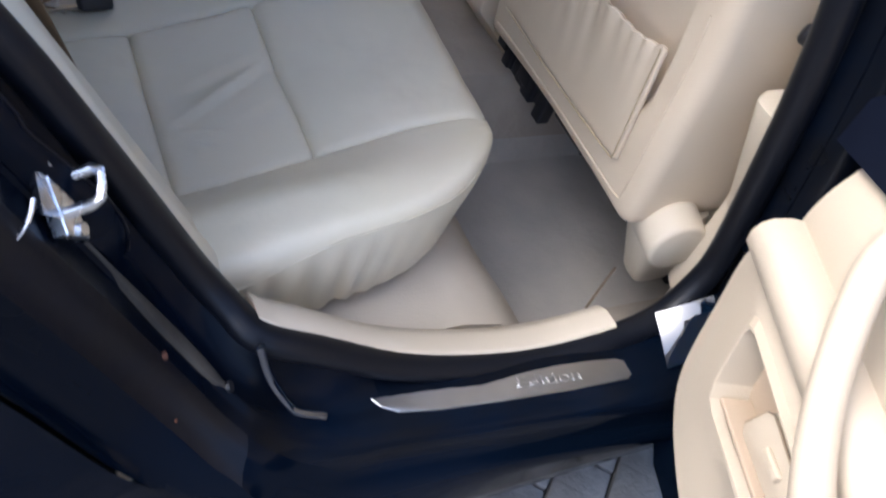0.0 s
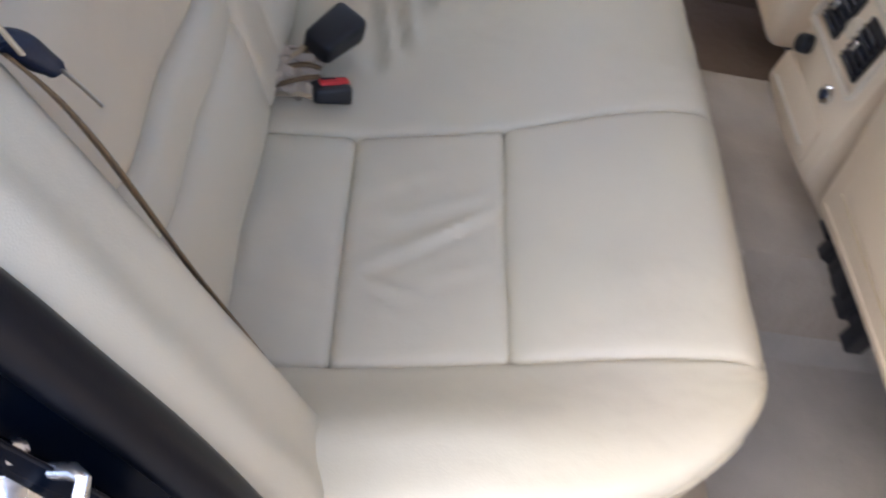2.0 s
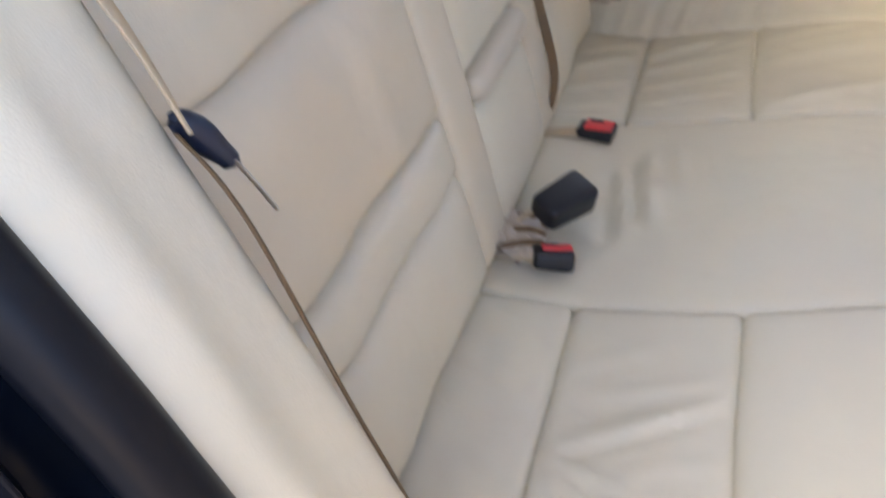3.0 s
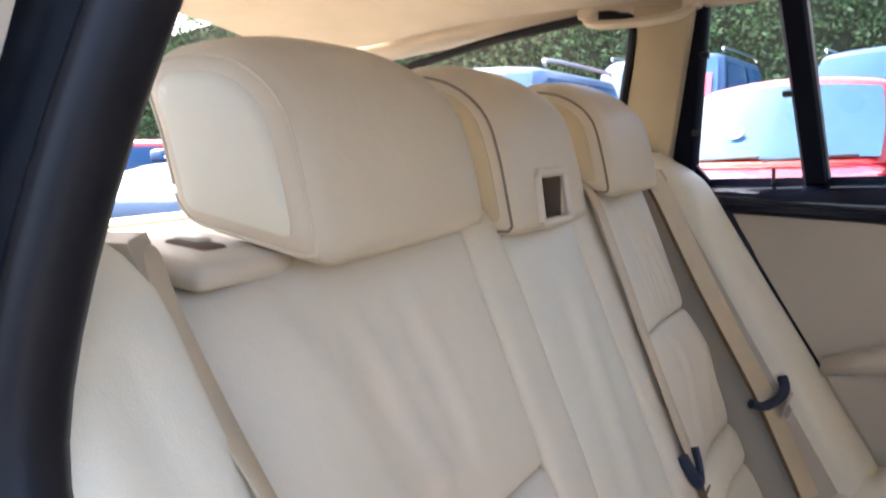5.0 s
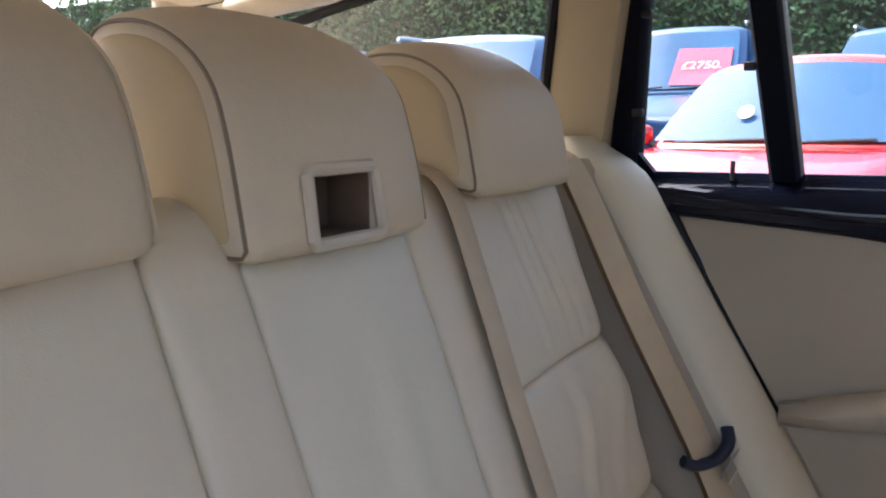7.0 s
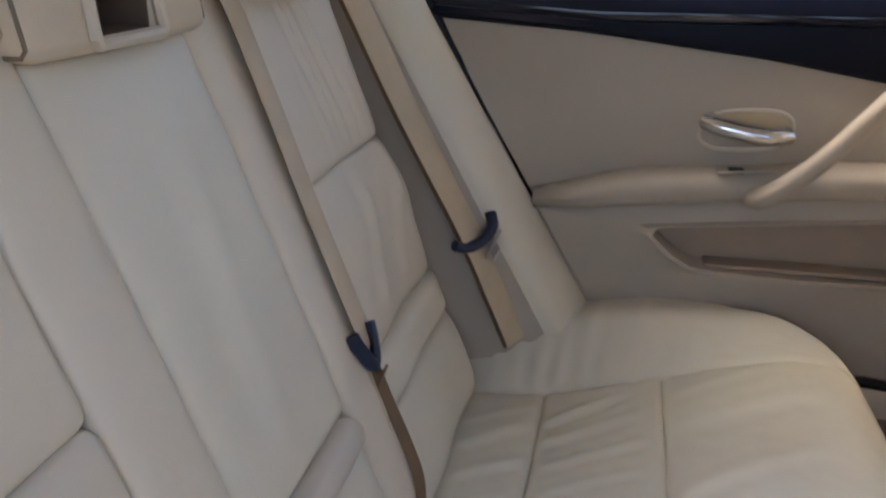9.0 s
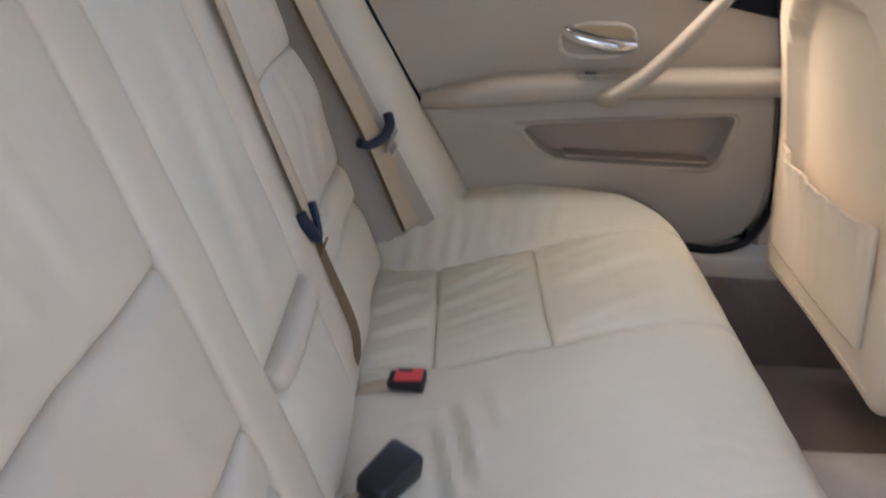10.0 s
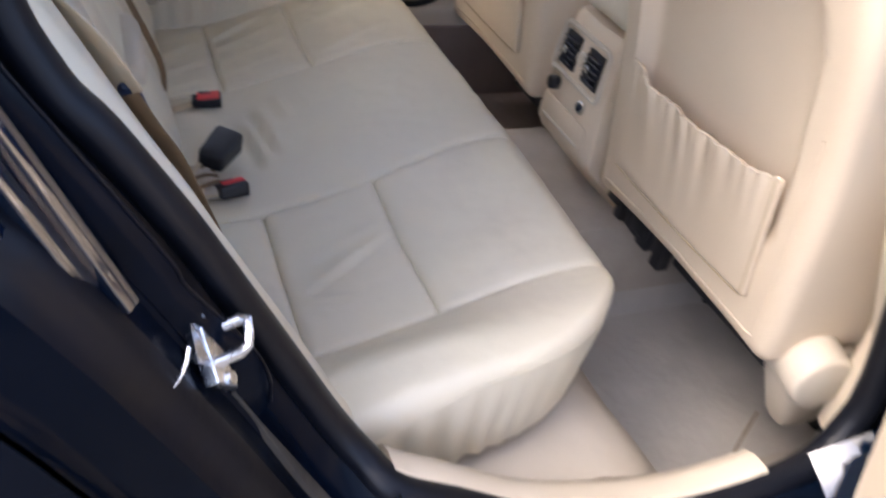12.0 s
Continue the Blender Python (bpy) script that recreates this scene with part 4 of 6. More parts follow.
    for s in (-1, 1):
        part("post", tube([(back_x(1.0) - 0.06, y0 + s * width * 0.22, 1.02), (back_x(1.1) - 0.06, y0 + s * width * 0.22, z0 + 0.03)], 0.006, seg=8, up=(1, 0, 0)), STEEL, ob)
    if hole:
        def face(a, b, d):
            z = b - z0
            q = bend(depth - (0.012 - math.sqrt(max(0.0, 0.012 ** 2 - max(0.0, 0.012 - z) ** 2))), a, z)
            return Vector((q.x + d, q.y, q.z))
        bezel = [(-0.054, 1.050), (0.029, 1.050), (0.033, 1.054), (0.031, 1.103), (0.027, 1.107), (-0.053, 1.107), (-0.057, 1.103), (-0.058, 1.054)]
        part("bezel", tube([face(a, b, 0.001) for a, b in bezel + bezel[:2]], 0.0056, seg=8, up=(1, 0, 0)), TRIM, ob, "cream plastic belt guide frame")
        cx = bend(depth, 0, 1.08 - z0).x
        cut_ob = part("recess_cut", box(cx - 0.055, cx + 0.08, -0.055, 0.029, 1.053, 1.104, 0.003, (1, 2, 2)), DARK_HOLE)
        bpy.context.view_layer.update()
        mod = cush.modifiers.new("recess", "BOOLEAN")
        mod.object, mod.operation, mod.solver = cut_ob, "DIFFERENCE", "EXACT"
        bpy.context.view_layer.update()
        ev = cush.evaluated_get(bpy.context.evaluated_depsgraph_get())
        carved = bpy.data.meshes.new_from_object(ev)
        cush.modifiers.clear()
        cush.data = carved
        bpy.data.objects.remove(cut_ob)
        lining = box(cx - 0.054, cx - 0.050, -0.0545, 0.0285, 1.0535, 1.1035, 0.001)
        for a0, a1, b0, b1 in ((-0.0548, -0.0535, 1.0535, 1.1035), (0.0275, 0.0288, 1.0535, 1.1035), (-0.0545, 0.0285, 1.0532, 1.0545), (-0.0545, 0.0285, 1.1025, 1.1038)):
            box(cx - 0.052, cx - 0.012 + 0.2 * (1.08 - b0), a0, a1, b0, b1, 0.0003, bm=lining, k=1)
        part("recess", lining, DARK_HOLE, ob, "dark brown recess behind the guide", smooth=False)
    return ob


headrest("head_restraint", -0.329, 0.272, False, "large cream leather rear head restraint with piped edges")
headrest("head_restraint", 0.347, 0.266, False, "large cream leather rear head restraint beside the far pillar")
headrest("centre_head_restraint", 0.0, 0.245, True, "cream leather centre head restraint with a belt guide opening")


# ---- fixed side bolsters and belt strips ----
def door_x(z):
    return 0.034 - 0.58 * (z - 0.57)


def open_x(z):
    """Front edge of the bolster against the seal of the open door."""
    return table([(0.48, 0.030), (0.55, 0.000), (0.60, -0.030), (0.70, -0.083), (0.80, -0.133), (0.845, -0.155), (0.925, -0.203), (0.96, -0.224), (1.04, -0.27), (1.13, -0.30)])(z)


def inner_x(s, z):
    return -0.174 - 0.577 * (z - 0.872) if s > 0 else -0.180 - 0.53 * (z - 0.861)


def side_bolster(s):
    ob = thing("backrest_side_bolster", "cream leather fixed side bolster between backrest and door", "side bolster", (-0.1, s * 0.66, 0.5), group="backrest side bolsters")
    loops = []
    for i in range(33):
        z = 0.50 + 0.625 * i / 32
        top = 1.0 - 0.95 * ease((z - 1.04) / 0.085) ** 2
        xa, xd = inner_x(s, z), (door_x(z) if s > 0 else open_x(z))
        wig = 0.0015 * noise.noise(Vector((z * 12, s * 3, 0)))
        yo = 0.735 - 0.03 * ease((z - 0.9) / 0.2)
        lip = 1.0 if s > 0 else 0.25
        ring = [(xa - 0.10, 0.600), (xa - 0.03, 0.598), (xa - 0.006, 0.602), (xa + 0.008 * lip, 0.612), (xa + 0.020 * lip, 0.630), ((xa + xd) / 2 + 0.002 if s < 0 else xa + 0.030, 0.652), (xd + 0.004, 0.676), (xd + 0.002, 0.695), (xd - 0.006, 0.712),
                (xd - 0.02, yo - 0.008), (xd - 0.06, yo), (xa - 0.12, yo)]
        cx, cy = xa - 0.06, 0.66
        ring = [(p.x, p.y) for p in smooth_path([(x, y, 0) for x, y in ring], 3)]
        loops.append([Vector((cx + (x - cx) * (0.55 + 0.45 * top) + wig, s * (cy + (y - cy) * (0.6 + 0.4 * top)), z - 0.004 * (1 - top))) for x, y in ring])
    part("pad", rings(loops), LEATHER, ob, angle=75)
    strip = []
    for i in range(21):
        z = 0.49 + 0.60 * i / 20
        x = back_x(z) - 0.030
        xa = inner_x(s, z)
        strip.append([Vector((x - 0.07, s * 0.545, z)), Vector((x - 0.002, s * 0.545, z)), Vector((x + 0.006, s * 0.556, z)), Vector(((x + xa) / 2, s * 0.585, z)), Vector((xa - 0.012, s * 0.604, z)), Vector((xa - 0.08, s * 0.61, z))])
    part("belt_channel", rings(strip), VINYL, ob, "darker beige belt channel")
    return ob


side_bolster(1)
side_bolster(-1)


# ---- seat belts and buckles ----
def strap_mesh(pts, half, normal):
    path = smooth_path(pts, 5)
    twist = half if isinstance(half, list) else [Vector(half)] * len(path)
    return ribbon(path, twist, normal)


def near_tongue(ob):
    low = [Vector(p) for p in ((-0.188, -0.601, 0.886), (-0.183, -0.595, 0.877), (-0.178, -0.589, 0.866), (-0.173, -0.583, 0.855))]
    off = Vector((0.002, 0.0015, 0.001))
    ring = smooth_path(low, 3)
    bm = tube(ring, 0.0066, 0.0072, seg=10, taper=lambda t: 0.8 + 0.4 * math.sin(math.pi * min(1, t * 1.15)))
    tube(smooth_path([low[0], low[0] + off * 0.7, low[1] + off * 1.1, low[2] + off * 1.05, low[3] + off * 0.5, low[3]], 4), 0.0036, 0.0042, seg=8, bm=bm)
    part("tongue_grip", bm, BLUE_TONGUE, ob, "slim navy plastic belt tongue")
    blade = [Vector((-0.171, -0.582, 0.855)), Vector((-0.165, -0.573, 0.835)), Vector((-0.159, -0.565, 0.815))]
    part("tongue_blade", ribbon(blade, [Vector((-0.43, 0.70, -0.45)).normalized() * 0.005] * 3, (0.8, 0.4, 0.2), 0.0012), STEEL, ob, "steel belt blade")
    part("belt_exit", rbox((0.03, 0.075, 0.012), 0.005, (1, 3, 1), lambda p: Vector((-0.382, -0.568, 1.045)) + p), DARK_HOLE, ob, "dark belt exit slot")


def outer_belt(s, tongue_z, label):
    ob = thing("seat_belt", label, "seat belt", (-0.13, s * 0.56, 0.53), group="rear seat belts")
    half = Vector((0.010, s * 0.0240, 0))
    pts = [(-0.37, s * 0.525, 1.112), (-0.335, s * 0.527, 1.103), (-0.300, s * 0.532, 1.065), (-0.22, s * 0.545, 0.89), (-0.132, s * 0.563, 0.71), (-0.085, s * 0.570, 0.60), (-0.052, s * 0.566, 0.525)]
    if s < 0:
        # the open side's belt stands on edge in the gap beside the bolster
        low = smooth_path([(-0.188, -0.603, 0.879), (-0.172, -0.592, 0.843), (-0.149, -0.592, 0.800), (-0.109, -0.585, 0.692), (-0.072, -0.590, 0.625), (-0.033, -0.597, 0.552), (-0.02, -0.60, 0.51)], 5)
        turn = [(p - Vector((0.012, -0.885, 1.09))).normalized() * 0.0215 for p in low]
        part("webbing", ribbon(low, turn, (0.85, 0.45, -0.1)), WEB_SHADED, ob, "belt edge against the bolster, shade in its brown colour")
        top = smooth_path([(-0.385, -0.565, 1.075), (-0.345, -0.575, 1.080), (-0.308, -0.587, 1.048), (-0.260, -0.592, 0.988), (-0.212, -0.596, 0.928), (-0.183, -0.598, 0.877)], 5)
        flat = Vector((0.004, 0.0215, 0.002))
        turn = [flat.lerp((p - Vector((0.012, -0.885, 1.09))).normalized() * 0.0215, ease(i / (len(top) - 1)) ** 0.7) for i, p in enumerate(top)]
        part("upper_webbing", ribbon(top, turn, (0.85, 0.2, 0.4)), WEB, ob)
        near_tongue(ob)
        return
    part("webbing", strap_mesh(pts, half, (0.85, -s * 0.25, 0.45)), WEB, ob)
    # second run in dark webbing, standing in for the shadow along the belt
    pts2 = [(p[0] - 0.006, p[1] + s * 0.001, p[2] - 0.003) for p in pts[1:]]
    part("return_webbing", strap_mesh(pts2, half * 0.98, (0.85, -s * 0.25, 0.45)), WEB_SHADED, ob, "return run of the belt, shade in its brown colour")
    t = (1.065 - tongue_z) / (1.065 - 0.71)
    c = Vector(pts[2]).lerp(Vector(pts[4]), t) + Vector((0.006, 0, 0.003))
    bar = [(-0.146, s * 0.534, 0.690), (-0.130, s * 0.547, 0.683), (-0.109, s * 0.565, 0.690), (-0.098, s * 0.583, 0.707), (-0.103, s * 0.597, 0.724)]
    part("tongue_grip", tube(smooth_path(bar, 4), 0.0095, 0.0085, seg=10), BLUE_TONGUE, ob, "navy plastic belt tongue")
    part("tongue_blade", rbox((0.003, 0.022, 0.045), 0.0014, (1, 2, 2), lambda p: Vector((-0.094, s * 0.577, 0.681)) + Matrix.Rotation(radians(25), 3, "Y") @ p), STEEL, ob, "steel belt blade")
    part("tag", rbox((0.001, 0.018, 0.022), 0.0004, (1, 1, 1), lambda p: Vector((-0.088, s * 0.580, 0.664)) + Matrix.Rotation(radians(25), 3, "Y") @ p), PAPER, ob, "small white printed tag")
    part("belt_exit", rbox((0.03, 0.075, 0.012), 0.005, (1, 3, 1), lambda p: Vector((-0.372, s * 0.525, 1.105)) + p), DARK_HOLE, ob, "dark belt exit slot")


outer_belt(1, 0.705, "beige rear seat belt with a navy tongue against the far bolster")
outer_belt(-1, 0.83, "beige rear seat belt with a navy tongue seen edge on")

cb = thing("centre_seat_belt", "beige centre seat belt hanging slack with a navy tongue", "seat belt", (-0.17, 0.19, 0.48))
cpts = [(-0.43, 0.215, 1.105), (-0.375, 0.207, 1.102), (-0.318, 0.200, 1.078), (-0.275, 0.194, 0.98), (-0.228, 0.190, 0.85), (-0.170, 0.186, 0.70)]
part("webbing", strap_mesh(cpts, Vector((-0.002, 0.0225, 0)), (0.93, 0.05, 0.35)), WEB, cb)
part("slack_webbing", strap_mesh([(-0.170, 0.184, 0.69), (-0.150, 0.184, 0.635), (-0.130, 0.180, 0.590), (-0.112, 0.176, 0.540), (-0.108, 0.166, 0.500), (-0.116, 0.156, 0.470)], Vector((0.004, 0.0050, 0.002)), (0.9, -0.1, 0.3)), WEB_SHADED, cb, "twisted slack belt run, shade in its brown colour")
part("slack_front", strap_mesh([(-0.172, 0.182, 0.685), (-0.160, 0.178, 0.645), (-0.146, 0.166, 0.600), (-0.134, 0.156, 0.545), (-0.124, 0.150, 0.500), (-0.122, 0.148, 0.468)], Vector((0.002, 0.009, 0.002)), (0.9, -0.1, 0.3)), WEB, cb)
part("tongue_grip", tube(smooth_path([(-0.181, 0.160, 0.722), (-0.173, 0.163, 0.705), (-0.161, 0.176, 0.681), (-0.166, 0.192, 0.700), (-0.174, 0.200, 0.722)], 4), 0.0060, 0.0085, seg=10), BLUE_TONGUE, cb, "slim navy V-shaped belt tongue")
part("tongue_blade", rbox((0.003, 0.014, 0.026), 0.0012, (1, 2, 2), lambda p: Vector((-0.155, 0.184, 0.664)) + Matrix.Rotation(radians(20), 3, "Y") @ p), WEB_SHADED, cb, "brown fold of webbing under the tongue")


def frame_at(c, ahead, up):
    a = Vector(ahead).normalized()
    u = Vector(up)
    u = (u - a * u.dot(a)).normalized()
    s = u.cross(a)
    m = Matrix((a, s, u)).transposed()
    return lambda p: Vector(c) + m @ p


def buckle(name, c, ahead, up, size, red, label, stalk):
    ob = thing(name, label, "belt buckle", (c[0], c[1], c[2] - size[2] / 2), group="belt buckles")
    at = frame_at(c, ahead, up)
    part("housing", rbox(size, min(size) * 0.24, (4, 3, 3), lambda p: at(Vector((p.x, p.y * (1 + 0.14 * p.x / size[0]), p.z * (1 + 0.30 * p.x / size[0]))))), BLACK, ob, "black plastic buckle housing")
    if red:
        part("button", rbox(red, 0.0025, (3, 2, 1), lambda p: at(p + Vector((size[0] / 2 - red[0] / 2 - 0.001 if red[0] < 0.02 else 0.004, 0, size[2] / 2 + 0.0015)))), RED, ob, "red release button")
        part("slot", rbox((red[0] * 0.5, red[1] * 0.28, 0.003), 0.0008, (1, 1, 1), lambda p: at(p + Vector((-0.002, red[1] * 0.30, size[2] / 2 + 0.0028)))), BLACK, ob, "dark slot in the button")
    part("stalk", strap_mesh(stalk, Vector((0.004, 0.014, 0)), (0.3, 0, 1)), WEB, ob, "beige webbing stalk")
    return ob


buckle("belt_buckle", (-0.039, -0.150, 0.481), (0.95, 0.30, 0.0), (0.0, 0.35, 1), (0.047, 0.036, 0.022), (0.036, 0.016, 0.004), "black belt buckle with a red button lying on the cushion",
       [(-0.045, -0.150, 0.482), (-0.075, -0.148, 0.474), (-0.11, -0.142, 0.462), (-0.13, -0.14, 0.45)])
buckle("centre_buckle", (-0.045, -0.075, 0.508), (0.55, 0.8, 0.10), (0.1, -0.1, 1), (0.074, 0.046, 0.038), None, "bulky black centre belt buckle turned face down",
       [(-0.075, -0.095, 0.500), (-0.095, -0.105, 0.486), (-0.115, -0.11, 0.466), (-0.13, -0.11, 0.45)])
buckle("belt_buckle", (-0.037, 0.158, 0.474), (0.95, -0.12, 0.12), (0, 0, 1), (0.052, 0.036, 0.016), (0.040, 0.029, 0.004), "flat black belt buckle with a red button sunk in the cushion",
       [(-0.055, 0.157, 0.470), (-0.08, 0.155, 0.464), (-0.11, 0.152, 0.456), (-0.13, 0.15, 0.45)])
SLEEVE = material("crumpled tan elastic", (0.52, 0.44, 0.35), 0.85, second=(0.40, 0.33, 0.26), scale=60, amount=0.5, grain=0.6, grain_scale=500)
tuft = thing("buckle_elastic", "crumpled beige elastic sleeve around the buckle stalks", "elastic sleeve", (-0.09, -0.11, 0.47))
part("sleeve", rbox((0.060, 0.075, 0.026), 0.011, (18, 22, 4), lambda p: Vector((-0.088, -0.118, 0.474)) + p * (1 + 0.35 * noise.noise(Vector((p.x * 110, p.y * 110, p.z * 60)))) + Vector((0, 0, 0.004 * math.sin(p.y * 420 + p.x * 130)))), SLEEVE, tuft)
for dy in (-0.03, -0.004, 0.022):
    part("elastic_band", tube(smooth_path([(-0.055, -0.115 + dy * 0.6, 0.486), (-0.075, -0.117 + dy, 0.491), (-0.10, -0.12 + dy * 1.2, 0.484), (-0.122, -0.12 + dy * 1.1, 0.468)], 4), 0.0042, 0.0022, seg=8), WEB_SHADED, tuft)


# ---- rear doors ----
def far_map(x, y, z):
    return Vector((x, y, z))


HINGE, SWING = Vector((0.650, -0.90, 0)), radians(71)


def near_map(x, y, z):
    a, b = 0.63 - x, 0.80 - y
    return Vector((HINGE.x - a * math.cos(SWING) - b * math.sin(SWING), HINGE.y - a * math.sin(SWING) + b * math.cos(SWING), z - 0.072))


door_top = table([(-0.26, 1.006), (0.017, 0.985), (0.287, 0.952), (0.547, 0.908), (0.64, 0.892)])
arm_top = table([(-0.06, 0.742), (0.10, 0.785), (0.256, 0.800), (0.40, 0.812), (0.60, 0.824)])
arm_low = table([(-0.06, 0.712), (0.273, 0.750), (0.60, 0.774)])


def polar(poly, c, ang):
    d = (math.cos(ang), math.sin(ang))
    best = None
    for (x0, y0), (x1, y1) in zip(poly, poly[1:] + poly[:1]):
        ex, ey = x1 - x0, y1 - y0
        den = d[0] * ey - d[1] * ex
        if abs(den) < 1e-9:
            continue
        t = ((x0 - c[0]) * ey - (y0 - c[1]) * ex) / den
        u = ((x0 - c[0]) * d[1] - (y0 - c[1]) * d[0]) / den
        if t > 0 and -1e-6 <= u <= 1 + 1e-6:
            best = t if best is None else max(best, t)
    return (c[0] + d[0] * best, c[1] + d[1] * best)


def rear_door(M, at, label, closed):
    ob = thing("door_1" if closed else "door_2", label, "car door", at, kind="structure")
    # upper panel
    loops = []
    for i in range(41):
        u = i / 40
        x = -0.232 + u * 0.832
        zt = door_top(x)
        zb = arm_top(x) - 0.012
        x_of = lambda z: max(x, door_x(z) + 0.010 + u * 0.02)
        ring = []
        for k in range(9):
            z = zb + (zt - zb) * k / 8
            ring.append(M(x_of(z), 0.690 + 0.012 * (k / 8) ** 2 - 0.004 * math.sin(math.pi * k / 8) + 0.0012 * noise.noise(Vector((x * 9, z * 9, 0))), z))
        ring += [M(x_of(zt), 0.74, zt), M(x_of(zb), 0.74, zb)]
        loops.append(ring)
    part("upper_panel", rings(loops), VINYL, ob, "smooth beige vinyl upper door panel")
    # armrest
    loops = []
    for i in range(37):
        x = -0.048 + 0.645 * i / 36
        a, b = arm_top(x), arm_low(x)
        y = 0.640 + 0.030 * ease((0.02 - x) / 0.07) + 0.004 * math.sin(x * 5)
        ring = [(0.705, a - 0.006), (0.692, a - 0.001), (0.672, a), (y + 0.014, a - 0.004), (y + 0.004, a - 0.012), (y, (a + b) / 2), (y + 0.003, b + 0.010), (y + 0.012, b + 0.002), (0.668, b), (0.705, b)]
        loops.append([M(x, yy, zz) for yy, zz in ring])
    arm = part("armrest", rings(loops), VINYL, ob, "padded cream door armrest")
    part("window_switch", rbox((0.022, 0.016, 0.007), 0.002, (2, 2, 1), lambda p: M(0.252 + p.x, 0.654 + p.y, arm_top(0.252) - 0.001 + p.z)), BLACK, arm, "black window switch")
    part("switch_plate", rbox((0.085, 0.024, 0.004), 0.0018, (3, 2, 1), lambda p: M(0.268 + p.x, 0.656 + p.y, arm_top(0.268 + p.x) - 0.0015 + p.z)), VINYL, arm)
    # lower panel with a map pocket
    outer = [(-0.048, 0.712), (0.273, 0.752), (0.598, 0.776), (0.628, 0.62), (0.622, 0.54), (0.592, 0.490), (0.54, 0.464), (0.44, 0.455), (0.15, 0.47), (0.058, 0.53)]
    if not closed:
        outer = [(-0.048, 0.712), (0.273, 0.752)] + [(q.x, q.z) for q in smooth_path([(x, 0, z) for x, z in ((0.622, 0.776), (0.621, 0.732), (0.607, 0.676), (0.594, 0.62), (0.580, 0.572), (0.556, 0.540), (0.514, 0.514), (0.447, 0.492), (0.36, 0.478))], 4)] + [(0.15, 0.47), (0.058, 0.53)]
    inner = [(0.144, 0.687), (0.150, 0.696), (0.160, 0.700), (0.512, 0.734), (0.522, 0.731), (0.524, 0.722), (0.506, 0.652), (0.496, 0.637), (0.478, 0.632), (0.24, 0.636), (0.205, 0.640), (0.175, 0.657)]
    c = (0.335, 0.682)
    angs = sorted(set([2 * math.pi * i / 72 - math.pi for i in range(72)] + [math.atan2(p[1] - c[1], p[0] - c[0]) for p in outer + inner]))
    lo, li = [polar(outer, c, a) for a in angs], [polar(inner, c, a) for a in angs]
    mix = lambda t: [(q[0] + (p[0] - q[0]) * t, q[1] + (p[1] - q[1]) * t) for p, q in zip(lo, li)]
    rowsl = [[M(x, 0.735, z) for x, z in lo], [M(x, 0.684, z) for x, z in lo], [M(x, 0.676, z) for x, z in mix(0.94)], [M(x, 0.670, z) for x, z in mix(0.5)], [M(x, 0.664, z) for x, z in mix(0.16)],
             [M(x, 0.655, z) for x, z in mix(0.06)], [M(x, 0.655, z) for x, z in mix(0.01)], [M(x, 0.662, z) for x, z in li], [M(x, 0.705, z) for x, z in li]]
    bm = rings(rowsl, caps=False)
    low_p = part("lower_panel", bm, VINYL, ob, "beige lower door panel with a moulded map pocket", angle=30)
    part("pocket_back", prism(li, lambda a, b, d: M(a, 0.703 + d, b), 0.01), pocket_shade, low_p, "pocket lining, shade put into its brown colour", smooth=False)
    part("pocket_floor", rbox((0.27, 0.05, 0.006), 0.002, (2, 1, 1), lambda p: M(0.36 + p.x, 0.69 + p.y, 0.640 + p.z)), pocket_shade, low_p)
    if not closed:
        lid = [(0.320, 0.645), (0.452, 0.641), (0.460, 0.650), (0.452, 0.688), (0.444, 0.695), (0.326, 0.688), (0.318, 0.680)]
        tray = part("pocket_lid", prism(lid, lambda a, b, d: M(a, 0.676 + d, b), 0.02, bevel=0.004), VINYL, low_p, "lidded tray in the pocket")
        part("lid_gap", tube([M(a, 0.679, b) for a, b in lid + lid[:1]], 0.0018, seg=6, up=(0.2, 0.9, 0.1)), PIPING, tray)
        part("lid_pull", rbox((0.035, 0.008, 0.012), 0.003, (2, 1, 1), lambda p: M(0.402 + p.x, 0.674 + p.y, 0.672 + p.z)), VINYL, tray)
    # waist trim
    loops, gloss = [], []
    for i in range(31):
        x = -0.262 + 0.90 * i / 30
        zt = door_top(x)
        zc = max(zt + 0.018, 1.002)
        loops.append([M(x, yy, zz) for yy, zz in ((0.745, zt + 0.001), (0.700, zt + 0.001), (0.690, zt + 0.006), (0.689, (zt + zc) / 2), (0.694, zc), (0.745, zc))])
        gloss.append([M(x, yy, zz) for yy, zz in ((0.745, zc + 0.002), (0.698, zc + 0.002), (0.696, zc + 0.010), (0.700, zc + 0.022), (0.712, 1.044), (0.716, 1.048), (0.724, 1.050), (0.730, 1.058), (0.736, 1.066), (0.75, 1.066), (0.775, 1.05))])
    part("waist_trim", rings(loops), NAVY, ob, "dark navy soft waist trim")
    part("waist_strip", rings(gloss), GLOSS, ob, "gloss black window sill strip")
    # window frame, divider and panes
    gy = table([(1.0, 0.768), (1.066, 0.742), (1.385, 0.612)])
    fr = []
    for x0, z0, x1, z1, w, nm in ((-0.306, 1.03, -0.250, 1.385, 0.022, "rear_frame"), (-0.063, 1.055, -0.097, 1.385, 0.021, "divider"), (0.46, 1.05, 0.36, 1.385, 0.022, "front_frame")):
        pts = [Vector((x0 + (x1 - x0) * i / 8, 0, z0 + (z1 - z0) * i / 8)) for i in range(9)]
